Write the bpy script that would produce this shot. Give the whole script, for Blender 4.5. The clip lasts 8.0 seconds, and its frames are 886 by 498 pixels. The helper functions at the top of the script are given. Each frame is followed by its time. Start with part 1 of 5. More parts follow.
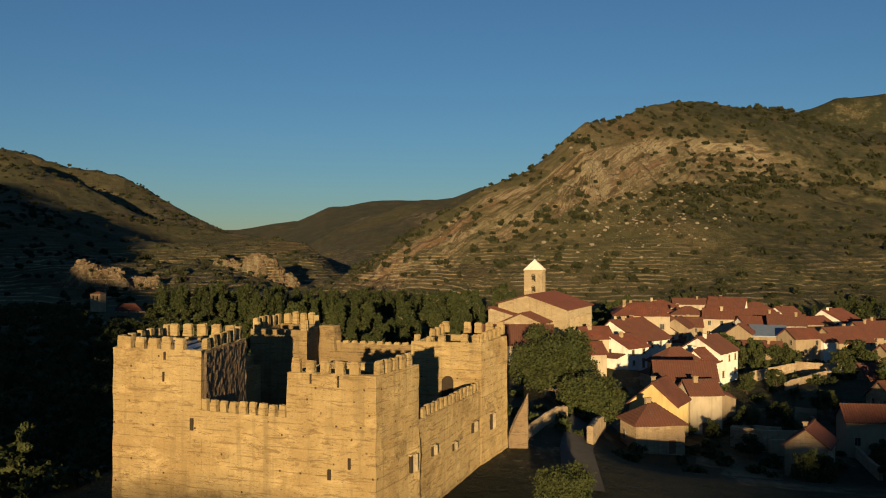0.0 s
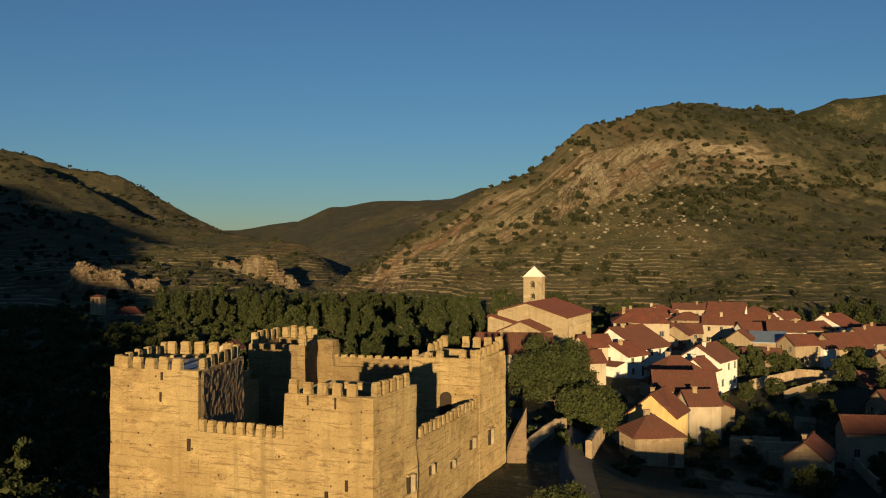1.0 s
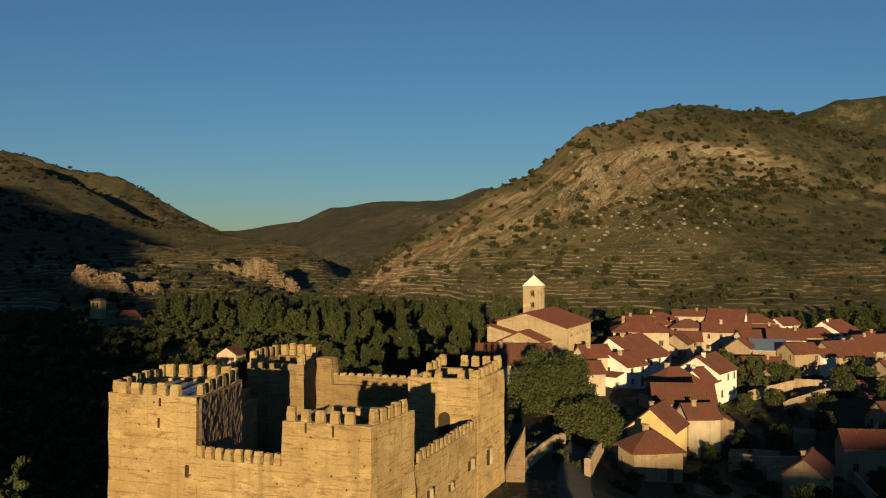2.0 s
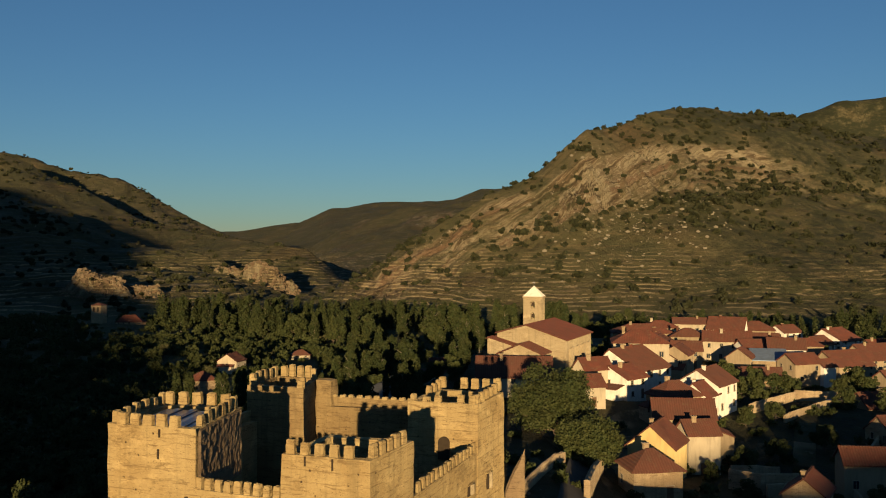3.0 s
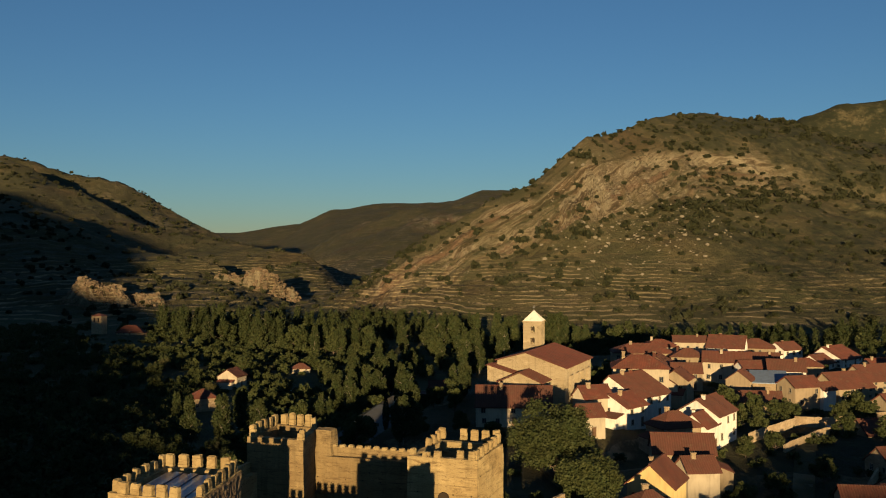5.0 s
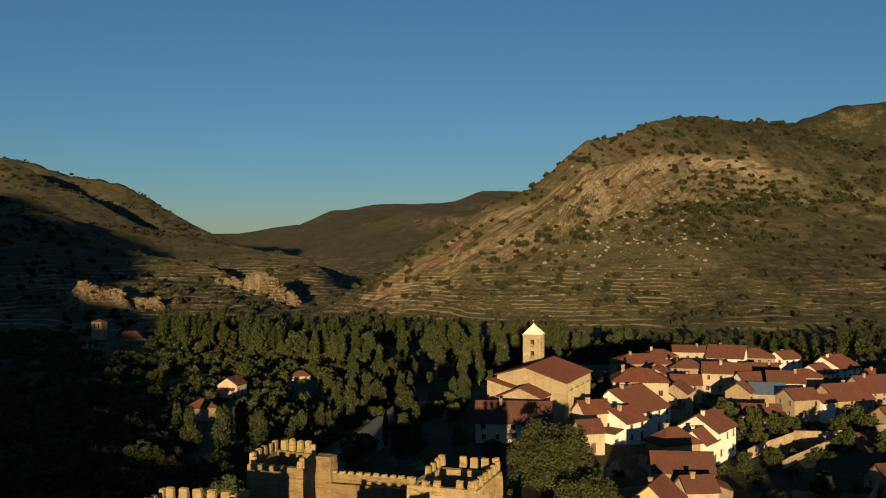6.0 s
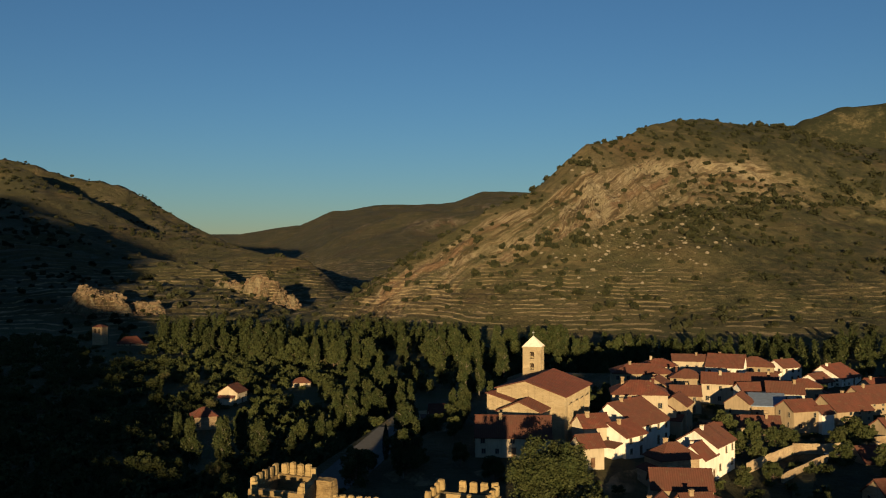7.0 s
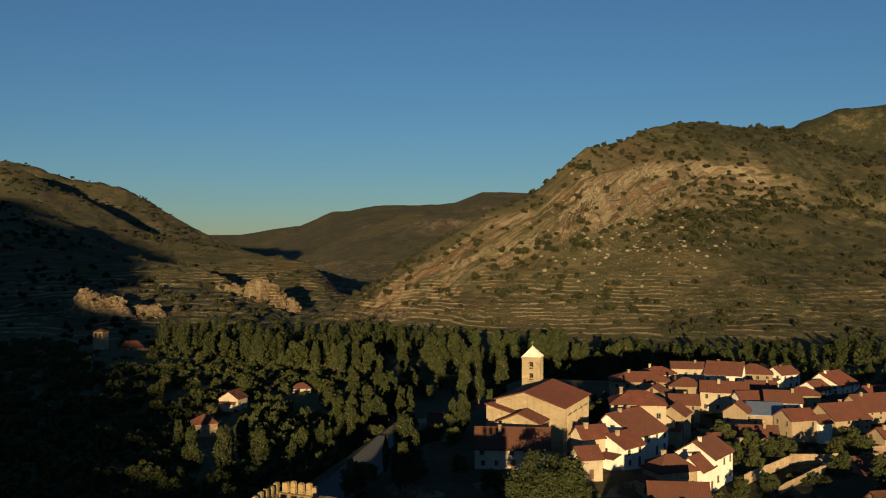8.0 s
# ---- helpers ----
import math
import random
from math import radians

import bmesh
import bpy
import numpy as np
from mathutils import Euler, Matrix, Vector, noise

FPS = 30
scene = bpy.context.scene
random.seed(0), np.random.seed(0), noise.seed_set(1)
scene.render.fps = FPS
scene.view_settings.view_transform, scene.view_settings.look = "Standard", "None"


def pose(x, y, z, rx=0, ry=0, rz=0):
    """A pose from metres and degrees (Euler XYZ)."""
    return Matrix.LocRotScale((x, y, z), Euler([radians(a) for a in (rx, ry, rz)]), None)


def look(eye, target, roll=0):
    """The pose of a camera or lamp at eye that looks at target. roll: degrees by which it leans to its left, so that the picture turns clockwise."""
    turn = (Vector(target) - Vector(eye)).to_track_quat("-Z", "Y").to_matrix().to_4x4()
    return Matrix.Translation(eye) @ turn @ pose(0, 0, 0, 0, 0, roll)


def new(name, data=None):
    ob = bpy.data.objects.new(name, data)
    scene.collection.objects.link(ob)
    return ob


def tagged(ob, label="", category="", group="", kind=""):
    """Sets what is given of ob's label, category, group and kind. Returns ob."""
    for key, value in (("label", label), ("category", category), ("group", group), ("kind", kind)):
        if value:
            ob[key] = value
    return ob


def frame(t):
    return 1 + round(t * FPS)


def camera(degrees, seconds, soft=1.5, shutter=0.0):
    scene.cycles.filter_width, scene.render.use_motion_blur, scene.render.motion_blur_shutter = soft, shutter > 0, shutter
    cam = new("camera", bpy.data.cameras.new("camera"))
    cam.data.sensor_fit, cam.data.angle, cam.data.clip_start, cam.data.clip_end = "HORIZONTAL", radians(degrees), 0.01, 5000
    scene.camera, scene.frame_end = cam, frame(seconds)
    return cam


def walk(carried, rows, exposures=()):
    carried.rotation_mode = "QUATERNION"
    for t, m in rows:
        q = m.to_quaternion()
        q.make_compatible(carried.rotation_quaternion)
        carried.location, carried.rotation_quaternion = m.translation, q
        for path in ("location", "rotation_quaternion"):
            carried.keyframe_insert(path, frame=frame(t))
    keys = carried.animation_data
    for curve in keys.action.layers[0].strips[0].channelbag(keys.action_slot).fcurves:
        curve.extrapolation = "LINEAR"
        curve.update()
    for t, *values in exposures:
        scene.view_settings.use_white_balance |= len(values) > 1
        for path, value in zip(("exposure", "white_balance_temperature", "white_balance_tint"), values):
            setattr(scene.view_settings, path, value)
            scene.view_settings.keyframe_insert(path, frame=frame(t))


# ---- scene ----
# ---------------------------------------------------------------- camera
cam = camera(50.83, 8.0, soft=1.1)
EYE = 24.0
PATH = [  # seconds, right, ahead, risen, yaw
    (0.0, 0.00, 0.00, 0.00, 0.00), (0.5, 0.09, 0.12, 0.86, 0.00), (1.0, 0.24, 0.14, 1.76, 0.02), (1.5, 0.36, 0.12, 2.83, 0.03),
    (3.0, 0.58, 0.12, 6.78, 0.09), (3.5, 0.61, 0.11, 8.26, 0.10), (4.0, 0.62, 0.08, 9.79, 0.10), (4.5, 0.65, -0.01, 11.39, 0.11),
    (6.0, 0.75, -0.36, 16.48, 0.12), (6.5, 0.80, -0.68, 18.13, 0.13), (7.0, 0.84, -1.09, 19.68, 0.14), (7.5, 0.89, -1.66, 21.12, 0.15),
    (8.0, 0.97, -2.32, 22.45, 0.15)]
walk(cam, [(t, pose(x, y, EYE + h, 90, 0, a)) for t, x, y, h, a in PATH], exposures=[(0.0, 0.0), (8.0, 0.0)])

# ---------------------------------------------------------------- light
SUN_EL, SUN_AZ = radians(4.8), radians(4.3)  # low morning sun behind the camera; light travels ahead and a little to the right
sun_data = bpy.data.lights.new("sun", "SUN")
sun_data.energy, sun_data.angle, sun_data.color = 7.5, radians(0.53), (1.0, 0.74, 0.40)
sun = new("sun", sun_data)
travel = Vector((math.sin(SUN_AZ) * math.cos(SUN_EL), math.cos(SUN_AZ) * math.cos(SUN_EL), -math.sin(SUN_EL)))
sun.matrix_world = look(tuple(-travel * 400), (0, 0, 0))
world = bpy.data.worlds.new("world")
scene.world = world
world.use_nodes = True
wn, wl = world.node_tree.nodes, world.node_tree.links
wn.clear()
sky = wn.new("ShaderNodeTexSky")
sky.sky_type, sky.sun_disc = "NISHITA", False
sky.sun_elevation, sky.sun_rotation = SUN_EL, math.pi + SUN_AZ
sky.altitude, sky.air_density, sky.dust_density, sky.ozone_density = 1800, 1.05, 0.12, 3.3
wbg, wout = wn.new("ShaderNodeBackground"), wn.new("ShaderNodeOutputWorld")
wbg.inputs["Strength"].default_value = 0.102
wl.new(sky.outputs[0], wbg.inputs["Color"])
wl.new(wbg.outputs[0], wout.inputs["Surface"])


# ---------------------------------------------------------------- materials
class Mat:
    """A small builder for procedural materials."""

    def __init__(self, name, rough=0.9):
        self.m = bpy.data.materials.new(name)
        self.m.use_nodes = True
        self.n, self.l = self.m.node_tree.nodes, self.m.node_tree.links
        self.b = self.n["Principled BSDF"]
        self.b.inputs["Roughness"].default_value = rough
        self.b.inputs["Specular IOR Level"].default_value = 0.2
        self.b.inputs["Diffuse Roughness"].default_value = 0.8 if rough > 0.8 else 0.3
        self.co = self.n.new("ShaderNodeNewGeometry").outputs["Position"]

    def noise(self, scale, detail=4, stretch=None, rough=0.55, distort=0.0):
        t = self.n.new("ShaderNodeTexNoise")
        t.inputs["Scale"].default_value, t.inputs["Detail"].default_value = scale, detail
        t.inputs["Roughness"].default_value, t.inputs["Distortion"].default_value = rough, distort
        co = self.co
        if stretch:
            mp = self.n.new("ShaderNodeMapping")
            mp.inputs["Scale"].default_value = stretch
            self.l.new(co, mp.inputs["Vector"])
            co = mp.outputs[0]
        self.l.new(co, t.inputs["Vector"])
        return t.outputs["Fac"]

    def ramp(self, fac, stops):
        r = self.n.new("ShaderNodeValToRGB")
        e = r.color_ramp.elements
        while len(e) < len(stops):
            e.new(0.5)
        for k, (p, c) in zip(e, stops):
            k.position, k.color = p, (*c, 1) if len(c) == 3 else c
        self.l.new(fac, r.inputs[0])
        return r.outputs[0]

    def step(self, fac, lo, hi):
        r = self.n.new("ShaderNodeMapRange")
        r.inputs["From Min"].default_value, r.inputs["From Max"].default_value = lo, hi
        self.l.new(fac, r.inputs["Value"])
        return r.outputs[0]

    def mix(self, fac, a, b, kind="MIX"):
        x = self.n.new("ShaderNodeMix")
        x.data_type, x.blend_type = "RGBA", kind
        for sock, v in ((x.inputs["Factor"], fac), (x.inputs["A"], a), (x.inputs["B"], b)):
            if isinstance(v, (int, float)):
                sock.default_value = v
            elif isinstance(v, tuple):
                sock.default_value = (*v, 1)
            else:
                self.l.new(v, sock)
        return x.outputs["Result"]

    def math(self, op, a, b=0.0):
        x = self.n.new("ShaderNodeMath")
        x.operation = op
        for sock, v in zip(x.inputs, (a, b)):
            if isinstance(v, (int, float)):
                sock.default_value = v
            else:
                self.l.new(v, sock)
        return x.outputs[0]

    def axis(self, which, vec=None):
        s = self.n.new("ShaderNodeSeparateXYZ")
        self.l.new(vec or self.co, s.inputs[0])
        return s.outputs[which]

    def per_object(self):
        return self.n.new("ShaderNodeObjectInfo").outputs["Random"]

    def per_island(self):
        return self.n.new("ShaderNodeNewGeometry").outputs["Random Per Island"]

    def bump(self, height, strength=0.5, dist=0.05):
        b = self.n.new("ShaderNodeBump")
        b.inputs["Strength"].default_value, b.inputs["Distance"].default_value = strength, dist
        self.l.new(height, b.inputs["Height"])
        self.l.new(b.outputs[0], self.b.inputs["Normal"])
        return self

    def done(self, colour):
        if isinstance(colour, tuple):
            self.b.inputs["Base Color"].default_value = (*colour, 1)
        else:
            self.l.new(colour, self.b.inputs["Base Color"])
        return self.m


def masonry(name, a, b, mortar, formed=False):
    """Lime-rendered rubble laid in rough lifts, with weather streaks, patches of lost render and putlog holes."""
    m = Mat(name, 0.95)
    big = m.noise(0.20, 6, None, 0.6)
    lifts = m.noise(1.5, 8, (0.32, 0.32, 2.2), 0.76, 0.8)
    fine = m.noise(4.0, 7, (1, 1, 1.8), 0.75)
    c = m.mix(m.step(big, 0.38, 0.62), a, b)
    pale = m.noise(0.5, 5, (0.6, 0.6, 1.2), 0.65, 0.5)
    c = m.mix(m.math("MULTIPLY", m.step(pale, 0.52, 0.66), 0.55), c, tuple(min(0.8, v * 1.45) for v in a))
    c = m.mix(m.math("MULTIPLY", m.step(lifts, 0.53, 0.61), 0.8), c, mortar)
    streak = m.noise(0.9, 5, (1.6, 1.6, 0.10), 0.6)
    c = m.mix(m.math("MULTIPLY", m.step(streak, 0.52, 0.70), 0.6), c, tuple(v * 0.5 for v in a))
    lost = m.step(m.noise(0.33, 6, (0.7, 0.7, 1.5), 0.72, 0.6), 0.57, 0.62)
    stones = m.n.new("ShaderNodeTexVoronoi")
    stones.inputs["Scale"].default_value = 3.2
    m.l.new(m.co, stones.inputs["Vector"])
    joint = m.step(stones.outputs["Distance"], 0.18, 0.62)
    c = m.mix(m.math("MULTIPLY", lost, 0.45), c, m.mix(joint, tuple(v * 0.95 for v in b), tuple(v * 0.6 for v in mortar)))
    pit = m.step(m.noise(3.6, 3, (1, 1, 1.5), 0.85), 0.64, 0.67)
    c = m.mix(m.math("MULTIPLY", pit, 0.9), c, (0.07, 0.045, 0.025))
    h = m.math("ADD", m.math("MULTIPLY", lifts, 0.9), m.math("MULTIPLY", fine, 0.6))
    h = m.math("SUBTRACT", h, m.math("MULTIPLY", pit, 0.6))
    h = m.math("SUBTRACT", h, m.math("MULTIPLY", m.math("MULTIPLY", lost, joint), 0.5))
    if formed:
        # lifts of the formwork and its putlog holes
        along = m.math("ADD", m.math("MULTIPLY", m.axis("X"), -0.609), m.math("MULTIPLY", m.axis("Y"), 1.277))
        lift = m.math("ADD", m.math("MULTIPLY", m.axis("Z"), 0.98), m.math("MULTIPLY", m.noise(0.35, 3, (1, 1, 0.3)), 0.35))
        off = m.math("ABSOLUTE", m.math("SUBTRACT", m.math("FRACT", lift), 0.5))
        seam = m.math("MULTIPLY", m.step(off, 0.07, 0.015), m.step(m.noise(0.5, 5, (1, 1, 1.5), 0.7), 0.44, 0.56))
        col = m.math("ABSOLUTE", m.math("SUBTRACT", m.math("FRACT", m.math("ADD", m.math("MULTIPLY", along, 0.47), m.math("MULTIPLY", m.math("FLOOR", lift), 0.37))), 0.5))
        hole = m.math("MULTIPLY", m.math("MULTIPLY", m.step(off, 0.10, 0.07), m.step(col, 0.05, 0.03)), m.step(m.noise(0.8, 2), 0.56, 0.6))
        c = m.mix(m.math("MULTIPLY", seam, 0.65), c, tuple(v * 0.9 for v in mortar))
        c = m.mix(hole, c, (0.05, 0.032, 0.018))
        h = m.math("SUBTRACT", h, m.math("ADD", m.math("MULTIPLY", seam, 0.35), hole))
    m.bump(h, 0.6, 0.10)
    return m.done(m.mix(m.step(fine, 0.25, 0.75), m.mix(0.45, c, (0.12, 0.08, 0.04)), c))


STONE = masonry("castle_stone", (0.43, 0.318, 0.148), (0.35, 0.242, 0.104), (0.18, 0.112, 0.048), True)
# darker copy of the castle stone: vignette dimming at the rear put into colour
DIMMED_STONE = masonry("dimmed_castle_stone", (0.29, 0.205, 0.095), (0.23, 0.152, 0.067), (0.12, 0.073, 0.034), True)
# rubble for core and yard; its dark tone also imitates shading on the buttress
DIM_RUBBLE = masonry("dim_bare_rubble", (0.30, 0.21, 0.12), (0.22, 0.15, 0.09), (0.12, 0.08, 0.05))
CHURCH = masonry("church_stone", (0.43, 0.345, 0.215), (0.38, 0.295, 0.175), (0.30, 0.225, 0.13))
HOUSE_STONE = masonry("house_stone", (0.42, 0.32, 0.20), (0.34, 0.24, 0.14), (0.22, 0.15, 0.09))


def plaster(name, col):
    m = Mat(name, 0.9)
    c = m.mix(m.step(m.noise(0.35, 5), 0.35, 0.7), col, tuple(v * 0.82 for v in col))
    stain = m.noise(0.9, 6, (1.5, 1.5, 0.3), 0.65)
    c = m.mix(m.math("MULTIPLY", m.step(stain, 0.48, 0.70), 0.6), c, tuple(v * 0.55 for v in col))
    m.bump(m.noise(4.0, 5), 0.3, 0.03)
    return m.done(c)


WHITE = plaster("white_plaster", (0.68, 0.63, 0.54))
CREAM = plaster("cream_plaster", (0.48, 0.40, 0.28))
YELLOW = plaster("yellow_plaster", (0.60, 0.44, 0.19))
OCHRE = plaster("ochre_plaster", (0.33, 0.25, 0.155))


def tiles(name, a, b):
    """Old clay barrel tiles, row on row, run down the slope along local y."""
    m = Mat(name, 0.9)
    tc = m.n.new("ShaderNodeTexCoord").outputs["Object"]
    w = m.n.new("ShaderNodeTexWave")
    w.wave_type, w.bands_direction = "BANDS", "X"
    w.inputs["Scale"].default_value, w.inputs["Distortion"].default_value = 0.75, 0.4
    m.l.new(tc, w.inputs["Vector"])
    c = m.mix(m.step(m.noise(0.45, 5), 0.35, 0.65), a, b)
    c = m.mix(m.math("MULTIPLY", m.step(m.noise(2.2, 5, None, 0.7), 0.48, 0.7), 0.7), c, tuple(v * 0.5 for v in a))
    c = m.mix(m.math("MULTIPLY", m.step(m.noise(0.9, 5, None, 0.65), 0.56, 0.7), 0.6), c, (0.19, 0.12, 0.07))
    c = m.mix(m.math("MULTIPLY", m.per_object(), 0.5), c, (0.085, 0.050, 0.034))
    c = m.mix(m.math("MULTIPLY", w.outputs["Fac"], 0.35), c, tuple(v * 0.45 for v in a))
    m.bump(w.outputs["Fac"], 0.7, 0.08)
    return m.done(c)


TILE = tiles("clay_tiles", (0.150, 0.048, 0.031), (0.098, 0.039, 0.027))


def simple(name, col, rough=0.7, scale=3.0, metal=0.0, vary=0.3):
    m = Mat(name, rough)
    m.b.inputs["Metallic"].default_value = metal
    n = m.noise(scale, 5)
    m.bump(n, 0.25, 0.02)
    return m.done(m.mix(m.step(n, 0.3, 0.75), col, tuple(v * (1 - vary) for v in col)))


GLASS = simple("window_glass", (0.02, 0.025, 0.03), 0.12, 1.0)
GLASS.node_tree.nodes["Principled BSDF"].inputs["Specular IOR Level"].default_value = 0.6
WOOD = simple("old_wood", (0.16, 0.09, 0.05), 0.8)
DARKWOOD = simple("dark_wood", (0.06, 0.04, 0.025), 0.8)
FRAME = simple("window_frame", (0.34, 0.28, 0.20), 0.7)
SHEET = simple("roof_sheet", (0.20, 0.24, 0.30), 0.35, 1.2, 0.3)
SLATE = simple("blue_sheet", (0.16, 0.20, 0.26), 0.45, 1.0, 0.2)
ASPHALT = simple("asphalt", (0.085, 0.083, 0.08), 0.9, 0.8)
LANE = simple("worn_lane", (0.085, 0.075, 0.062), 0.95, 0.6)
METAL = simple("grey_metal", (0.35, 0.35, 0.36), 0.4, 2.0, 0.8)
BARK = simple("bark", (0.14, 0.10, 0.07), 0.95, 4.0)
PALE_BARK = simple("pale_bark", (0.19, 0.16, 0.12), 0.9, 4.0)
# flat near-black that stands in for the shade inside openings
OPENING_SHADE = simple("opening_shade", (0.05, 0.035, 0.022), 1.0)


def foliage(name, a, b):
    m = Mat(name, 0.75)
    m.b.inputs["Diffuse Roughness"].default_value = 0.0
    c = m.mix(m.per_island(), a, b)
    c = m.mix(m.math("MULTIPLY", m.per_object(), 0.4), c, tuple(v * 0.6 for v in a))
    c = m.mix(m.math("MULTIPLY", m.step(m.noise(0.35, 3), 0.4, 0.7), 0.4), c, (0.062, 0.056, 0.018))
    return m.done(c)


LEAF = foliage("leaves", (0.030, 0.043, 0.012), (0.062, 0.068, 0.019))
POPLAR = foliage("poplar_leaves", (0.018, 0.029, 0.008), (0.041, 0.049, 0.013))
OLIVE = foliage("dry_leaves", (0.055, 0.055, 0.022), (0.095, 0.085, 0.032))
SCRUB = foliage("scrub_leaves", (0.016, 0.020, 0.009), (0.038, 0.040, 0.017))


# ---------------------------------------------------------------- the lie of the land
def lattice(ix, iy, seed):
    n = (ix * 374761393 + iy * 668265263 + seed * 974711) & 0x7FFFFFFF
    n = ((n ^ (n >> 13)) * 1274126177) & 0x7FFFFFFF
    return ((n ^ (n >> 16)) & 0xFFFF) / 65535.0


def value_noise(x, y, seed):
    x0, y0 = np.floor(x).astype(np.int64), np.floor(y).astype(np.int64)
    fx, fy = x - x0, y - y0
    fx, fy = fx * fx * (3 - 2 * fx), fy * fy * (3 - 2 * fy)
    a, b = lattice(x0, y0, seed), lattice(x0 + 1, y0, seed)
    c, d = lattice(x0, y0 + 1, seed), lattice(x0 + 1, y0 + 1, seed)
    return (a + (b - a) * fx) * (1 - fy) + (c + (d - c) * fx) * fy - 0.5


def fbm(x, y, size, octaves, seed, gain=0.5):
    out, amp, f = 0.0, 1.0, 1.0 / size
    for k in range(octaves):
        out = out + amp * value_noise(x * f + 17.3 * k, y * f - 9.1 * k, seed + k)
        amp, f = amp * gain, f * 2.03
    return out


def smooth(a, b, v):
    t = np.clip((v - a) / (b - a), 0, 1)
    return t * t * (3 - 2 * t)


def rise(s, y, foot, crest, top, low, prof):
    """Height of a hillside that climbs from a foot line to a crest line and falls away behind it."""
    t = (y - foot) / (crest - foot)
    up = low + (top - low) * np.interp(np.clip(t, 0, 1), prof[0], prof[1])
    back = top - (top - low) * 0.9 * smooth(1.0, 3.2, t)
    return np.where(t < 0, low - 40 * np.clip(-t, 0, 1), np.where(t <= 1, up, back))


def ground(x, y, rock=False):
    """Height of the ground at x, y (arrays); with rock, also the bare rock, the depth in the rock beds and the scrub cover."""
    x, y = np.asarray(x, float), np.asarray(y, float)
    yy = np.maximum(y, 40.0)
    s = x / yy
    # village shelf, falling to the river on the left and behind
    edge = -36 + 0.30 * np.clip(y - 100, 0, 400)
    shelf = smooth(-48, 0, x - edge) * (1 - smooth(335, 400, y))
    tilt = -0.085 * np.clip(x - 14, 0, 110) * smooth(40, 120, y) * (1 - 0.55 * smooth(235, 300, y))
    tilt = tilt - 4.6 * smooth(15, 30, x) * smooth(102, 126, y) * (1 - smooth(165, 205, y)) * (1 - 0.6 * smooth(60, 110, x))
    z = -20 + (20 + tilt) * shelf
    z = z + 6.0 * smooth(-70, -230, x) * smooth(250, 520, y) * (1 - smooth(600, 700, y))
    z = z + fbm(x, y, 60, 4, 3) * 2.2 * smooth(30, 90, np.hypot(x, y - 95))
    # the road cut below the castle
    w = smooth(16, 7, np.abs(x + 32 - 0.21 * (y - 172))) * smooth(150, 175, y) * (1 - smooth(295, 320, y))
    z = z * (1 - w) - 8.0 * w
    # the long hill across the river
    crest = np.interp(s, [-0.20, -0.14, 0.05, 0.153, 0.276, 0.373, 0.5, 0.8], [790, 780, 820, 850, 1040, 1080, 1120, 1200])
    top = np.interp(s, [-0.30, -0.14, -0.081, -0.039, 0.01, 0.046, 0.095, 0.122, 0.153, 0.19, 0.222, 0.276, 0.331, 0.373, 0.416, 0.5, 0.8],
                    [-26, -14, 10, 36, 59, 80, 98, 116, 137, 151, 168, 188, 186, 186, 170, 160, 130])
    foot = np.interp(s, [-0.2, -0.08, 0.05, 0.3, 0.8], [700, 655, 640, 628, 620])
    wob = 18 * fbm(x, y, 160, 3, 40)
    pa = rise(s, y + wob, foot, crest, top, -14.0, ([0, 0.1, 0.3, 0.515, 0.65, 0.75, 0.85, 1.0], [0, 0.05, 0.18, 0.32, 0.48, 0.66, 0.82, 1.0]))
    pb = rise(s, y + wob, foot, crest, top, -14.0, ([0, 0.1, 0.3, 0.5, 0.62, 0.71, 0.8, 1.0], [0, 0.06, 0.25, 0.45, 0.58, 0.74, 0.86, 1.0]))
    w = smooth(0.12, 0.30, s)
    hr = pa * (1 - w) + pb * w
    on = smooth(foot, foot + 60, y)
    bedded = hr
    hr = hr + on * (fbm(x, y, 70, 5, 11) * 6 + fbm(x, y, 9, 3, 19) * 1.5)
    # ledges of rock that dip with the ridge, and low terraces at the foot
    below = top - bedded + 7 * fbm(x, y, 170, 3, 23) + 1.6 * fbm(x, y, 30, 3, 24)
    reach = np.interp(s, [-0.1, 0.05, 0.15, 0.276, 0.38, 0.5], [30, 42, 63, 93, 92, 95])
    start = np.interp(s, [-0.1, 0.05, 0.15, 0.276, 0.38, 0.5], [3, 5, 24, 54, 62, 66])
    patchy = smooth(-0.15, 0.15, fbm(x, y, 60, 3, 47)) * smooth(-0.22, 0.22, fbm(x, y, 17, 3, 48))
    band = smooth(start, start + 8, below) * (1 - smooth(reach, reach + 16, below)) * on * (1 - 0.85 * smooth(0.35, 0.43, s)) * np.clip(patchy * 0.9 + 0.32 + 0.25 * smooth(0.08, 0.16, s), 0, 1)
    pitch = 6.5
    fr = below / pitch + 0.35 * fbm(x, y, 60, 4, 52)
    fr = fr - np.floor(fr)
    hr = hr - band * ((smooth(0.30, 0.60, fr) - fr) * pitch * (0.9 + 0.5 * smooth(0.05, 0.15, s)) + 4.5 * fbm(x, y, 8, 3, 55))
    cliff = smooth(start + 2, start + 9, below) * (1 - smooth(reach, reach + 30, below)) * smooth(0.02, 0.07, s) * on
    hr = hr - 5.0 * cliff * (0.6 + 0.8 * smooth(-0.2, 0.3, fbm(x, y, 35, 3, 58)))
    brow = np.exp(-((below - start - 6) / 6.0) ** 2) * smooth(0.02, 0.07, s) * (1 - smooth(0.31, 0.39, s)) * smooth(-0.15, 0.15, fbm(x, y, 45, 3, 59))
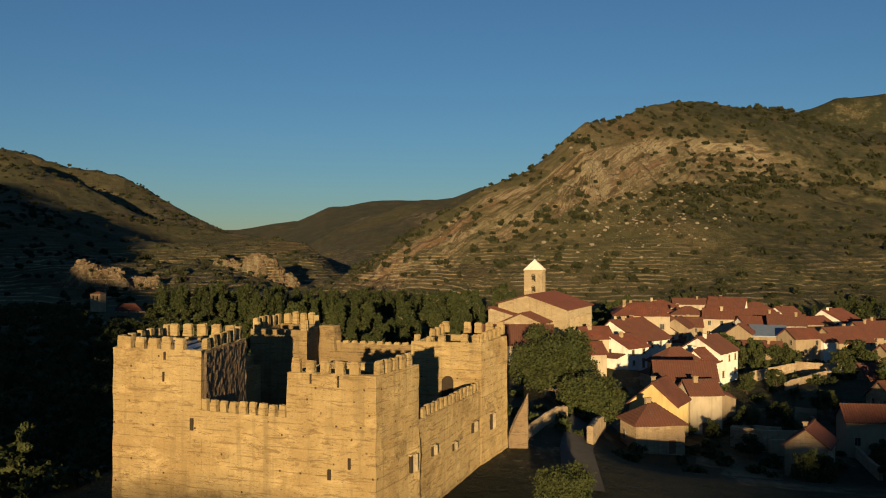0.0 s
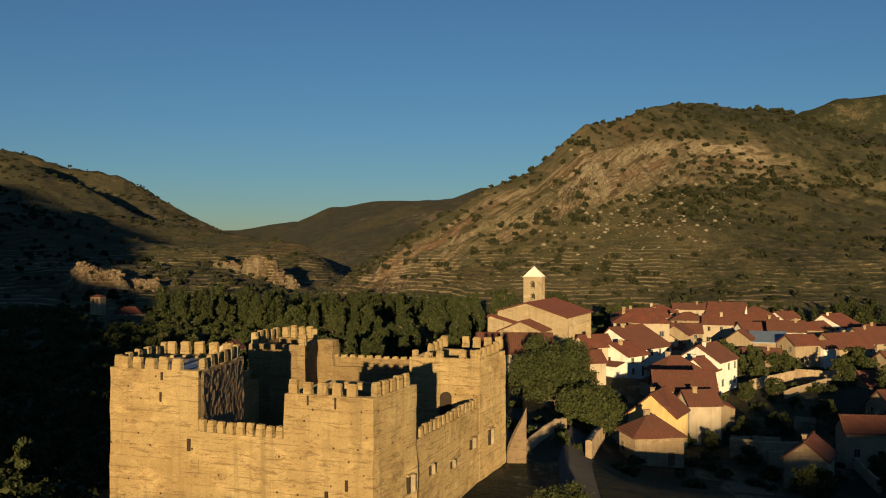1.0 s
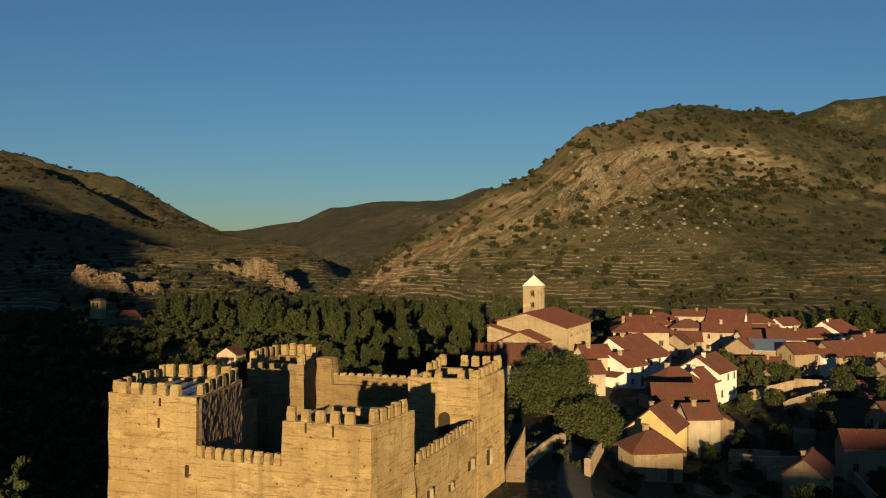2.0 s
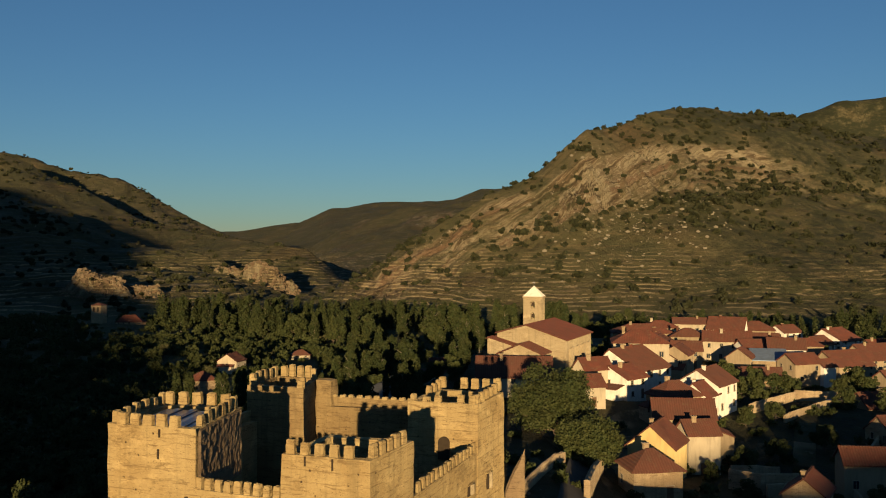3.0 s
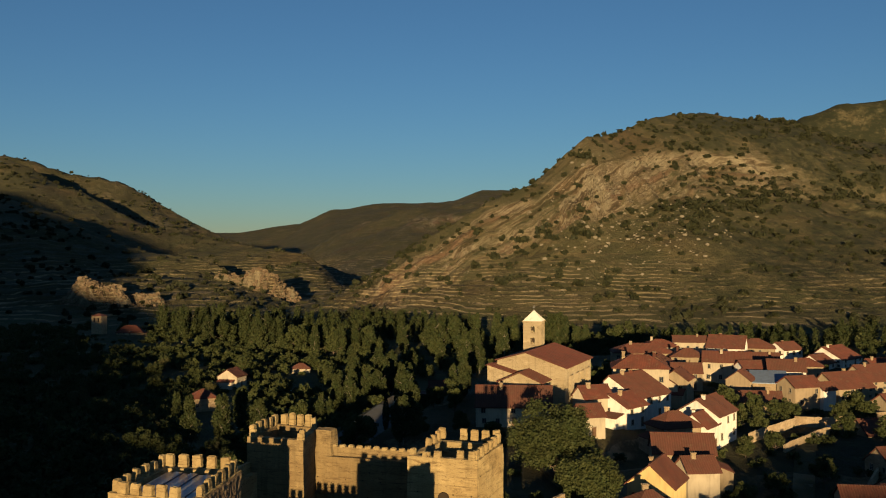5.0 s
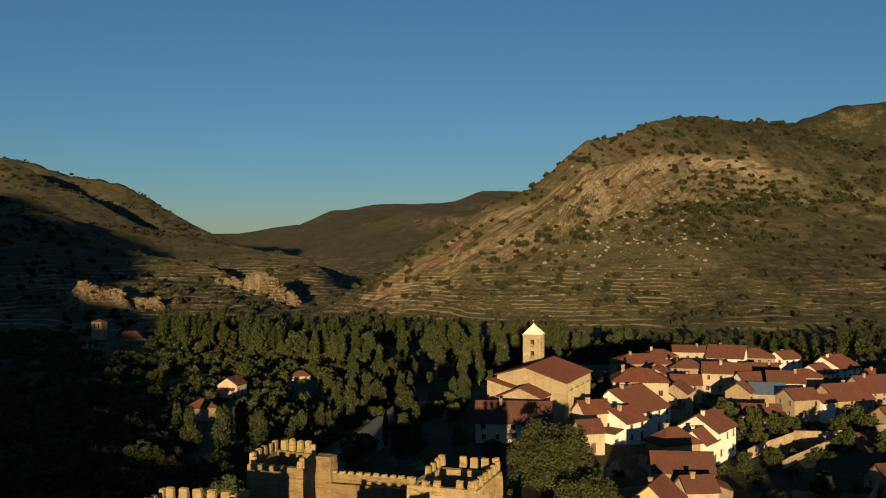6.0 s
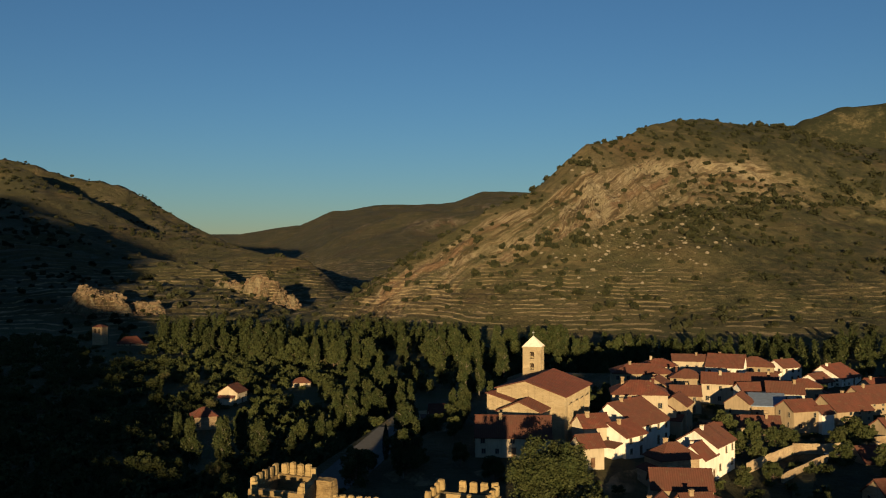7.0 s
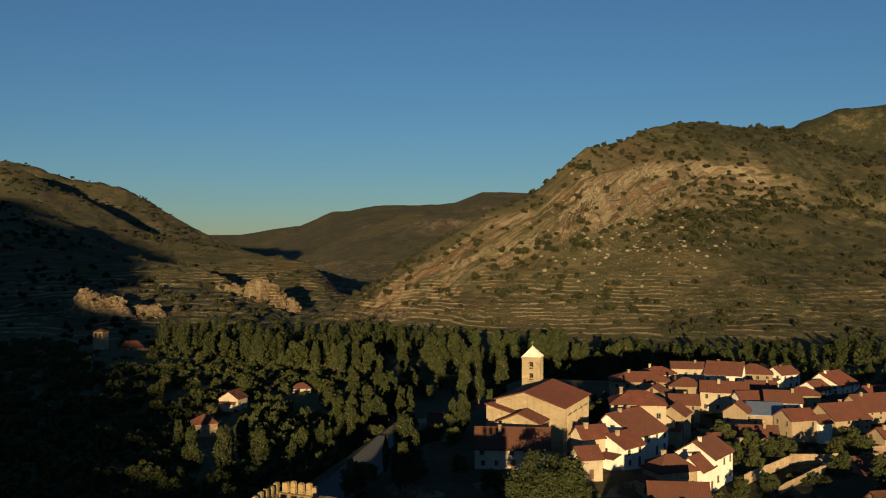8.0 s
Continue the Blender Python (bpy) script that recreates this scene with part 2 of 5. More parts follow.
    brow = brow + np.exp(-((below - start - 21) / 4.0) ** 2) * smooth(0.04, 0.1, s) * (1 - smooth(0.20, 0.28, s)) * smooth(-0.15, 0.15, fbm(x, y, 40, 3, 60))
    brow = brow + np.exp(-((x - 133) / 15) ** 2 - ((y - 808) / 12) ** 2) + np.exp(-((x - 312) / 13) ** 2 - ((y - 935) / 20) ** 2)
    ter = smooth(-13, -9, hr) * (1 - smooth(10, 24, hr)) * on
    ft = (hr + 2.5 * fbm(x, y, 80, 2, 29)) / 3.0
    ft = ft - np.floor(ft)
    hr = hr + ter * (smooth(0.45, 0.75, ft) - ft) * 3.0 * 0.7
    # the hill on the other side of the valley: a skyline ridge and two spurs before it, each with a gully behind
    def spur(crest, top, foot, low, prof, drop):
        """A hillside up to a crest line, with a gully falling away right behind it."""
        rough = fbm(x, y, 90, 4, 83) * 7 + fbm(x, y, 14, 3, 77) * 1.8
        t = (y + 22 * fbm(x, y, 240, 3, 61) - foot) / (crest - foot)
        up = low + (top - low) * np.interp(np.clip(t, 0, 1), prof[0], prof[1])
        h = np.where(t <= 1, up, top - drop * smooth(0, 110, (t - 1) * (crest - foot)))
        return np.where(t < 0, low + 40 * np.clip(t, -1, 0), h) + rough * smooth(0, 0.1, t)

    crest = np.interp(s, [-0.8, -0.475, -0.336, -0.233, -0.16], [1850, 1750, 1720, 1600, 1400])
    top = np.interp(s, [-0.8, -0.475, -0.44, -0.385, -0.341, -0.317, -0.293, -0.262, -0.232, -0.215, -0.18, -0.12, -0.05],
                    [286, 214, 199, 173, 158, 135, 108, 76, 56, 46, 30, 8, -25])
    skyline = spur(crest, top, 900, -16.0, ([0, 0.6, 0.72, 0.85, 1.0], [0, 0.24, 0.40, 0.68, 1.0]), 70)
    crest = np.interp(s, [-0.8, -0.474, -0.353, -0.293, -0.232, -0.172, -0.129], [1700, 1560, 1450, 1380, 1250, 1120, 1060])
    top = np.interp(s, [-0.8, -0.474, -0.444, -0.4135, -0.383, -0.353, -0.323, -0.293, -0.262, -0.232, -0.202, -0.172, -0.147, -0.129, -0.11, -0.05],
                    [260, 190, 170, 142, 122, 98, 78, 64, 55, 48, 42, 37, 33, 18, 0, -25])
    middle = spur(crest, top, 760, -16.0, ([0, 0.45, 0.65, 0.8, 1.0], [0, 0.20, 0.40, 0.66, 1.0]), 60)
    crest = np.interp(s, [-0.8, -0.474, -0.4135, -0.353, -0.293, -0.235, -0.2], [1500, 1330, 1240, 1150, 1030, 930, 900])
    top = np.interp(s, [-0.8, -0.474, -0.444, -0.4135, -0.383, -0.353, -0.323, -0.293, -0.262, -0.235, -0.20, -0.15],
                    [150, 110, 97, 83, 65, 46, 36, 29, 21, 16, 4, -16])
    front = spur(crest, top, 640, -16.0, ([0, 0.15, 0.6, 1.0], [0, 0.20, 0.60, 1.0]), 34)
    hl = np.maximum(np.maximum(skyline, middle), front)
    ft = (hl + 9 * fbm(x, y, 110, 3, 81)) / 3.6
    ft = ft - np.floor(ft)
    hl = hl + smooth(640, 720, y) * (1 - smooth(60, 90, hl)) * (smooth(0.45, 0.75, ft) - ft) * 3.6 * (0.45 + 0.5 * smooth(-0.2, 0.3, fbm(x, y, 90, 3, 88)))

    # rock outcrops above the river meadow
    def knob(px, py, rx, ry, h, seed):
        d = ((x - px) / rx) ** 2 + ((y - py) / ry) ** 2 + 0.9 * fbm(x, y, 16, 3, seed + 2)
        return smooth(0, 1.15, 1.2 - d) * (h + 7 * fbm(x, y, 17, 4, seed, 0.55))

    rocks = np.maximum(knob(-267, 712, 25, 13, 15, 5), knob(-236, 722, 22, 10, 6, 8)) + np.maximum(knob(-154, 842, 25, 17, 19, 9), knob(-182, 852, 28, 16, 7, 14))
    # ridges far up the valley
    far = np.interp(s, [-0.2, 0.1, 0.3, 0.5], [4350, 4350, 2000, 1960])
    hm = rise(s, y, 1450 + 0 * s, far,
              np.interp(s, [-0.30, -0.20, -0.154, -0.124, -0.087, -0.039, 0.01, 0.04, 0.12, 0.3, 0.382, 0.42, 0.475, 0.8],
                        [20, 52, 152, 210, 243, 250, 263, 310, 300, 220, 316, 340, 352, 320]), -25.0,
              ([0, 0.3, 0.6, 0.85, 1.0], [0, 0.10, 0.40, 0.78, 1.0])) + smooth(1450, 1700, y) * fbm(x, y, 200, 4, 91) * 14
    # a lower rocky ridge before them
    hn = rise(s, y, 1300 + 0 * s, 2600 + 0 * s, np.interp(s, [-0.2, -0.14, -0.111, -0.075, -0.039, 0.01, 0.05, 0.12, 0.3], [0, 40, 84, 118, 146, 162, 172, 172, 100]), -25.0,
              ([0, 0.3, 0.6, 0.8, 1.0], [0, 0.14, 0.46, 0.72, 1.0])) + smooth(1350, 1600, y) * (fbm(x, y, 150, 5, 191) * 16 + fbm(x, y, 25, 2, 195) * 3)
    hm = np.maximum(hm, hn)
    hf = rise(s, y, 3300 + 0 * s, 4200 + 0 * s, np.interp(s, [-0.7, -0.3, -0.22, -0.16, 0.0, 0.6], [115, 103, 109, 149, 127, 115]), -30.0,
              ([0, 1.0], [0, 1.0])) + smooth(3300, 3600, y) * fbm(x, y, 300, 3, 95) * 14
    hills = np.maximum(np.maximum(hr, hl), np.maximum(hm, hf))
    k = 5.0
    m = np.maximum(z, hills)
    z = m + k * 0.35 * np.exp(-np.abs(z - hills) / k) + rocks
    # unseen high ground behind, over which the sun comes, shaped to cast the shade
    side = np.interp(x, [-900, -645, -505, -401, -365, -280, -200, -160, -132, -100, -69, -54, -44, -30, -12, 20, 60, 100, 500],
                     [300, 224, 180, 130, 97, 81, 60, 51, 43, 42.5, 45.6, 45.6, 42.5, 42.5, 43, 46, 48, 49, 45])
    b = smooth(-190, -430, y)
    z = z * (1 - b) + side * (1 + 0.10 * fbm(x, y, 110, 3, 33)) * b
    if not rock:
        return z
    ledge = smooth(0.02, 0.20, fbm(x, y, 120, 4, 301)) * smooth(-0.05, 0.12, fbm(x, y, 30, 3, 302)) * (hn >= hills - 1) * smooth(60, 100, z)
    ledge = ledge + 0.5 * smooth(0.12, 0.25, fbm(x, y, 40, 3, 305)) * (skyline >= hills - 1) * (y < 1800)
    wild = np.where((hm >= hills - 1) | (hf >= hills - 1), np.where(s > 0.25, 2.0, np.where(hn >= hills - 1, 0.4, 0.6)), np.where(hl >= hills - 0.1, 0.55, 1.15 * smooth(0.16, 0.36, s) + 0.3 * smooth(115, 170, z))) * (z > -10)
    return z, np.clip(band * (hr >= hills - 0.5) + 0.75 * (rocks > 1.5) + ledge, 0, 1) + brow * (hr >= hills - 0.5) * (y < 1150), below, wild


def level(x, y):
    return float(ground(np.array([x]), np.array([y]))[0])


def sheet(name, xs, ys, zs, material):
    """A mesh from rows of points."""
    rows, cols = xs.shape
    idx = np.arange(rows * cols).reshape(rows, cols)
    quads = np.stack([idx[:-1, :-1], idx[:-1, 1:], idx[1:, 1:], idx[1:, :-1]], -1).reshape(-1, 4)
    me = bpy.data.meshes.new(name)
    me.from_pydata(np.stack([xs, ys, zs], -1).reshape(-1, 3).tolist(), [], quads.tolist())
    me.materials.append(material)
    me.polygons.foreach_set("use_smooth", np.ones(len(quads), bool))
    ob = new(name, me)
    return ob


def earth():
    m = Mat("dry_earth", 0.98)
    m.b.inputs["Diffuse Roughness"].default_value = 0.05
    nz = m.axis("Z", m.n.new("ShaderNodeNewGeometry").outputs["Normal"])
    z = m.axis("Z")
    bare = m.n.new("ShaderNodeAttribute")
    bare.attribute_name = "rock"
    c = m.mix(m.step(m.noise(0.016, 7, None, 0.62), 0.40, 0.60), (0.097, 0.080, 0.038), (0.061, 0.059, 0.026))
    c = m.mix(m.math("MULTIPLY", m.step(m.noise(0.07, 7, None, 0.72), 0.48, 0.62), 0.75), c, (0.075, 0.066, 0.027))
    c = m.mix(m.math("MULTIPLY", m.step(m.noise(0.009, 4), 0.54, 0.68), 0.5), c, (0.112, 0.066, 0.033))
    straw = m.noise(0.12, 6, (0.25, 0.25, 1.6), 0.7, 0.4)
    c = m.mix(m.math("MULTIPLY", m.step(straw, 0.56, 0.66), 0.6), c, (0.19, 0.14, 0.070))
    # bare rock, in layers
    bed = m.n.new("ShaderNodeAttribute")
    bed.attribute_name = "bed"
    xyz = m.n.new("ShaderNodeCombineXYZ")
    for k, v in enumerate((m.math("MULTIPLY", m.axis("X"), 0.016), m.math("MULTIPLY", m.axis("Y"), 0.016), m.math("MULTIPLY", bed.outputs["Fac"], 0.26))):
        m.l.new(v, xyz.inputs[k])
    beds = m.n.new("ShaderNodeTexNoise")
    beds.inputs["Scale"].default_value, beds.inputs["Detail"].default_value, beds.inputs["Roughness"].default_value = 1.0, 8, 0.72
    m.l.new(xyz.outputs[0], beds.inputs["Vector"])
    lay = beds.outputs["Fac"]
    rock = m.ramp(lay, [(0.36, (0.055, 0.036, 0.020)), (0.45, (0.12, 0.080, 0.044)), (0.52, (0.25, 0.203, 0.125)), (0.57, (0.115, 0.080, 0.045)), (0.66, (0.19, 0.15, 0.09))])
    steep = m.step(m.math("ADD", nz, m.math("MULTIPLY", m.math("SUBTRACT", m.noise(0.06, 5, None, 0.7), 0.5), 0.55)), 0.80, 0.66)
    wide = m.n.new("ShaderNodeCombineXYZ")
    for k, v in enumerate((m.math("MULTIPLY", m.axis("X"), 0.0045), m.math("MULTIPLY", m.axis("Y"), 0.0045), m.math("MULTIPLY", bed.outputs["Fac"], 0.085))):
        m.l.new(v, wide.inputs[k])
    strata = m.n.new("ShaderNodeTexNoise")
    strata.inputs["Scale"].default_value, strata.inputs["Detail"].default_value, strata.inputs["Roughness"].default_value = 1.0, 5, 0.6
    m.l.new(wide.outputs[0], strata.inputs["Vector"])
    bands = m.step(strata.outputs["Fac"], 0.44, 0.53)
    rock = m.mix(m.math("MULTIPLY", m.step(strata.outputs["Fac"], 0.54, 0.62), 0.65), rock, (0.135, 0.068, 0.038))
    show = m.math("MULTIPLY", bare.outputs["Fac"], m.step(m.noise(0.10, 6, (0.35, 0.35, 1.4), 0.75), 0.36, 0.48))
    show = m.math("MULTIPLY", show, m.math("ADD", m.math("MULTIPLY", bands, 0.85), 0.1))
    c = m.mix(m.math("MAXIMUM", m.math("MULTIPLY", steep, m.math("ADD", 0.25, bare.outputs["Fac"])), show), c, rock)
    c = m.mix(m.math("MULTIPLY", m.step(lay, 0.56, 0.66), m.math("ADD", 0.12, m.math("MULTIPLY", bare.outputs["Fac"], 0.5))), c, (0.20, 0.162, 0.098))
    c = m.mix(m.math("MULTIPLY", m.step(lay, 0.46, 0.38), m.math("ADD", 0.40, m.math("MULTIPLY", bare.outputs["Fac"], 0.3))), c, (0.055, 0.045, 0.022))
    pale = m.ramp(lay, [(0.42, (0.075, 0.052, 0.030)), (0.47, (0.18, 0.145, 0.088)), (0.52, (0.28, 0.232, 0.145)), (0.57, (0.105, 0.078, 0.045)), (0.64, (0.21, 0.17, 0.105))])
    c = m.mix(m.math("MULTIPLY", m.step(bare.outputs["Fac"], 0.95, 1.45), m.step(m.noise(0.13, 6, (0.5, 0.5, 1.2), 0.75), 0.38, 0.5)), c, pale)
    stones = m.math("MULTIPLY", m.step(m.noise(0.30, 2, None, 0.8), 0.665, 0.69), m.step(m.noise(0.013, 3), 0.45, 0.6))
    c = m.mix(m.math("MULTIPLY", stones, 0.8), c, (0.36, 0.30, 0.22))
    # dry-stone terrace edges low on the slopes
    line = m.math("FRACT", m.math("ADD", m.math("MULTIPLY", z, 0.36), m.math("MULTIPLY", m.noise(0.012, 4), 5.0)))
    line = m.math("MULTIPLY", m.step(line, 0.66, 0.78), m.step(z, 34.0, 14.0))
    line = m.math("MULTIPLY", line, m.step(m.noise(0.045, 6, (1, 0.3, 1), 0.75), 0.47, 0.53))
    c = m.mix(m.math("MULTIPLY", line, m.step(z, -16.0, -12.0)), c, (0.29, 0.22, 0.12))
    # damp green along the river
    green = m.math("MULTIPLY", m.step(z, -5.0, -14.0), m.step(m.noise(0.03, 4), 0.4, 0.55))
    c = m.mix(m.math("MULTIPLY", green, 0.7), c, (0.055, 0.062, 0.020))
    # dark low scrub in tufts
    tuft = m.math("MULTIPLY", m.step(m.noise(0.22, 4, None, 0.72), 0.57, 0.64), m.step(m.noise(0.014, 3), 0.35, 0.6))
    c = m.mix(m.math("MULTIPLY", tuft, 0.85), c, (0.040, 0.040, 0.018))
    wild = m.n.new("ShaderNodeAttribute")
    wild.attribute_name = "wild"
    heath = m.math("MULTIPLY", wild.outputs["Fac"], m.step(m.noise(0.02, 8, None, 0.75), 0.39, 0.53))
    clumps = m.step(m.noise(0.075, 6, (1, 1, 1.6), 0.78), 0.40, 0.58)
    heath = m.math("MULTIPLY", heath, m.math("ADD", m.math("MULTIPLY", clumps, 0.6), 0.35))
    heath = m.math("MULTIPLY", heath, m.math("SUBTRACT", 1.0, m.math("MULTIPLY", bare.outputs["Fac"], 0.8)))
    c = m.mix(heath, c, (0.030, 0.032, 0.015))
    m.bump(m.math("ADD", m.noise(0.5, 6, None, 0.7), m.math("MULTIPLY", m.noise(0.09, 5), 2.0)), 1.0, 1.6)
    return m.done(c)


EARTH = earth()
fine = np.radians(np.arange(-30, 30.01, 0.11))
coarse = np.radians(np.arange(32, 328.1, 3.0))
ang = np.concatenate([fine, coarse, [fine[0] + 2 * math.pi]])
rad = np.concatenate([[0.01, 10, 20, 30], np.arange(40, 330, 4), np.arange(330, 580, 5), np.arange(580, 1160, 2.2), np.arange(1160, 1760, 6),
                      np.arange(1760, 2100, 18), np.arange(2100, 2700, 25), np.linspace(2700, 4900, 34)])
A, R = np.meshgrid(ang, rad)
GX, GY = np.sin(A) * R, np.cos(A) * R
GZ, *MARKS = ground(GX, GY, True)
land = sheet("ground", GX, GY, GZ, EARTH)
for key, values in zip(("rock", "bed", "wild"), MARKS):
    land.data.attributes.new(key, "FLOAT", "POINT").data.foreach_set("value", (values + 0 * GZ).ravel().astype(np.float32))
tagged(land, "dry brown hillsides with rock ledges and terraces", "ground", kind="structure")


# ---------------------------------------------------------------- building blocks
def mesh_of(name, bm, material):
    me = bpy.data.meshes.new(name)
    bm.to_mesh(me)
    bm.free()
    me.materials.append(material)
    return me


def part(name, bm, material, parent, label=""):
    ob = new(name, mesh_of(name, bm, material))
    ob.parent = parent
    if label:
        tagged(ob, label)
    return ob


def add_box(bm, x0, x1, y0, y1, z0, z1, m=None):
    v = [bm.verts.new((x, y, z)) for z in (z0, z1) for x, y in ((x0, y0), (x1, y0), (x1, y1), (x0, y1))]
    for f in ((3, 2, 1, 0), (4, 5, 6, 7), (0, 1, 5, 4), (1, 2, 6, 5), (2, 3, 7, 6), (3, 0, 4, 7)):
        bm.faces.new([v[i] for i in f])
    if m is not None:
        bmesh.ops.transform(bm, matrix=m, verts=v)
    return v


def box(*a, bevel=0.0):
    bm = bmesh.new()
    add_box(bm, *a)
    if bevel:
        bmesh.ops.bevel(bm, geom=bm.edges[:], offset=bevel, segments=1, affect="EDGES")
    return bm


def prism(points, z0, z1):
    """An upright prism over a plan outline, drawn anticlockwise; z1 may be a list of heights."""
    bm = bmesh.new()
    n = len(points)
    tops = z1 if isinstance(z1, (list, tuple)) else [z1] * n
    lo = [bm.verts.new((*p, z0)) for p in points]
    hi = [bm.verts.new((*p, t)) for p, t in zip(points, tops)]
    bm.faces.new(lo[::-1]), bm.faces.new(hi)
    for i in range(n):
        bm.faces.new((lo[i], lo[(i + 1) % n], hi[(i + 1) % n], hi[i]))
    return bm


def wear(bm, size, amount, cuts=0.0, seed=0):
    """Cut long faces up and push the points about, as old masonry is."""
    if cuts:
        for _ in range(6):
            long_edges = [e for e in bm.edges if e.calc_length() > cuts]
            if not long_edges:
                break
            bmesh.ops.subdivide_edges(bm, edges=long_edges, cuts=1, use_grid_fill=True)
        bmesh.ops.triangulate(bm, faces=bm.faces[:])
    for v in bm.verts:
        p = v.co / size + Vector((seed * 7.1, seed * 3.3, 0))
        v.co += Vector((noise.noise(p), noise.noise(p + Vector((31, 0, 0))), 0.6 * noise.noise(p + Vector((0, 57, 0))))) * amount
    return bm


# ---------------------------------------------------------------- the castle
# Local plan: u runs along the front wall from its near corner, v runs back along the side wall.
CU, CV = Vector((-0.943, 0.334)), Vector((0.334, 0.943))
ORIGIN = Vector((-5.4, 75.0))


def plan(u, v):
    p = ORIGIN + CU * u + CV * v
    return (p.x, p.y)


castle = tagged(new("castle"), "weathered ochre stone castle with crenellated square towers and a courtyard", "castle")
rng = random.Random(4)


def inset(pts, d):
    """The outline moved inwards by d (plan points drawn anticlockwise)."""
    out = []
    n = len(pts)
    for i in range(n):
        a, b, c = Vector(pts[i - 1]), Vector(pts[i]), Vector(pts[(i + 1) % n])
        e, f = (b - a).normalized(), (c - b).normalized()
        ne, nf = Vector((-e.y, e.x)), Vector((-f.y, f.x))
        k = 1 + ne.dot(nf)
        out.append(tuple(b + (ne + nf) * (d / k)))
    return out


def ccw(pts):
    area = sum(pts[i - 1][0] * pts[i][1] - pts[i][0] * pts[i - 1][1] for i in range(len(pts)))
    return list(pts) if area > 0 else list(pts)[::-1]


def tower(name, pts, top, thick, floor_z, label, material=STONE, batter=0.005, base=-2.5):
    """A hollow square tower: a ring of wall with an open top and a floor inside."""
    pts = ccw([plan(*p) for p in pts])
    inner = inset(pts, thick)
    n = len(pts)
    foot = inset(pts, -batter * (top - base))
    bm = bmesh.new()
    rings = []
    steps = 7
    for k in range(steps + 1):
        t = k / steps
        rings.append([bm.verts.new((*Vector(a).lerp(Vector(b), t), base + (top - base) * t)) for a, b in zip(foot, pts)])
    rings.append([bm.verts.new((*p, top)) for p in inner])
    rings.append([bm.verts.new((*p, floor_z)) for p in inner])
    for a, b in zip(rings, rings[1:]):
        for i in range(n):
            j = (i + 1) % n
            bm.faces.new((a[i], a[j], b[j], b[i]))
    bm.faces.new(rings[-1])
    bm.faces.new(rings[0][::-1])
    wear(bm, 1.7, 0.13, 1.3, len(name))
    bmesh.ops.recalc_face_normals(bm, faces=bm.faces[:])
    return part(name, bm, material, castle, label)


MERLON_CACHE = {}


def merlon_mesh(w, h, d, kind):
    key = (round(w, 2), round(h, 2), round(d, 2), kind)
    if key not in MERLON_CACHE:
        bm = bmesh.new()
        k = 0.05 * w
        sections = [(0, 0), (h * 0.55, 0.015), (h * 0.93, 0.03), (h, 0.07 * w + 0.02)]
        r = random.Random(kind * 13 + 5)
        rings = []
        for z, c in sections:
            x, y = w / 2 - c, d / 2 - c * 0.8
            rings.append([bm.verts.new((px + r.uniform(-1, 1) * 0.04, py + r.uniform(-1, 1) * 0.04, z + (r.uniform(-1, 1) * 0.05 if z else -0.1)))
                          for px, py in ((-x + k, -y), (x - k, -y), (x, -y + k), (x, y - k), (x - k, y), (-x + k, y), (-x, y - k), (-x, -y + k))])
        for a, b in zip(rings, rings[1:]):
            for i in range(8):
                bm.faces.new((a[i], a[(i + 1) % 8], b[(i + 1) % 8], b[i]))
        bm.faces.new(rings[-1])
        MERLON_CACHE[key] = mesh_of("merlon", bm, STONE)
    return MERLON_CACHE[key]


def merlons(a, b, z0, z1, count, width, height, depth, off=0.0, skip=(), lead=0.0, trail=0.0):
    """A row of merlons from plan point a to b, on a wall top that runs from z0 to z1; off moves them inwards."""
    a, b = Vector(plan(*a)), Vector(plan(*b))
    e = (b - a).normalized()
    side = Vector((-e.y, e.x))
    run = (b - a).length - lead - trail
    for i in range(count):
        if i in skip:
            continue
        t = (lead + (i + 0.5) * run / count) / (b - a).length
        p = a.lerp(b, t) + side * off
        ob = new("merlon", merlon_mesh(width, height, depth, rng.randrange(3)))
        ob.parent = castle
        ob.matrix_local = Matrix.Translation((p.x, p.y, z0 + (z1 - z0) * t)) @ Matrix.Rotation(math.atan2(e.y, e.x), 4, "Z")
        ob.scale = (rng.uniform(0.92, 1.08), 1, rng.uniform(0.9, 1.08))


def curtain(name, a, b, thick, z0, z1, label, walk_drop=1.2, material=STONE):
    """A curtain wall: the outer face carries the parapet, the walk behind it lies lower."""
    a, b = Vector(plan(*a)), Vector(plan(*b))
    e = (b - a).normalized()
    side = Vector((-e.y, e.x))
    n = max(2, int((b - a).length / 1.3))
    prof = [(0, -2.5), (0, 0), (0.55, 0), (0.55, -walk_drop), (thick, -walk_drop), (thick, -2.5)]
    bm = bmesh.new()
    rows = []
    for i in range(n + 1):
        t = i / n
        p, z = a.lerp(b, t), z0 + (z1 - z0) * t
        row = []
        for k, (o, h) in enumerate(prof):
            q = p + side * o
            row.append(bm.verts.new((q.x, q.y, -2.5 if k in (0, 5) else z + h)))
        rows.append(row)
    for r, q in zip(rows, rows[1:]):
        for k in range(6):
            bm.faces.new((r[k], r[(k + 1) % 6], q[(k + 1) % 6], q[k]))
    bm.faces.new(rows[0][::-1]), bm.faces.new(rows[-1])
    wear(bm, 1.6, 0.10, 1.6, 3)
    bmesh.ops.recalc_face_normals(bm, faces=bm.faces[:])
    return part(name, bm, material, castle, label)


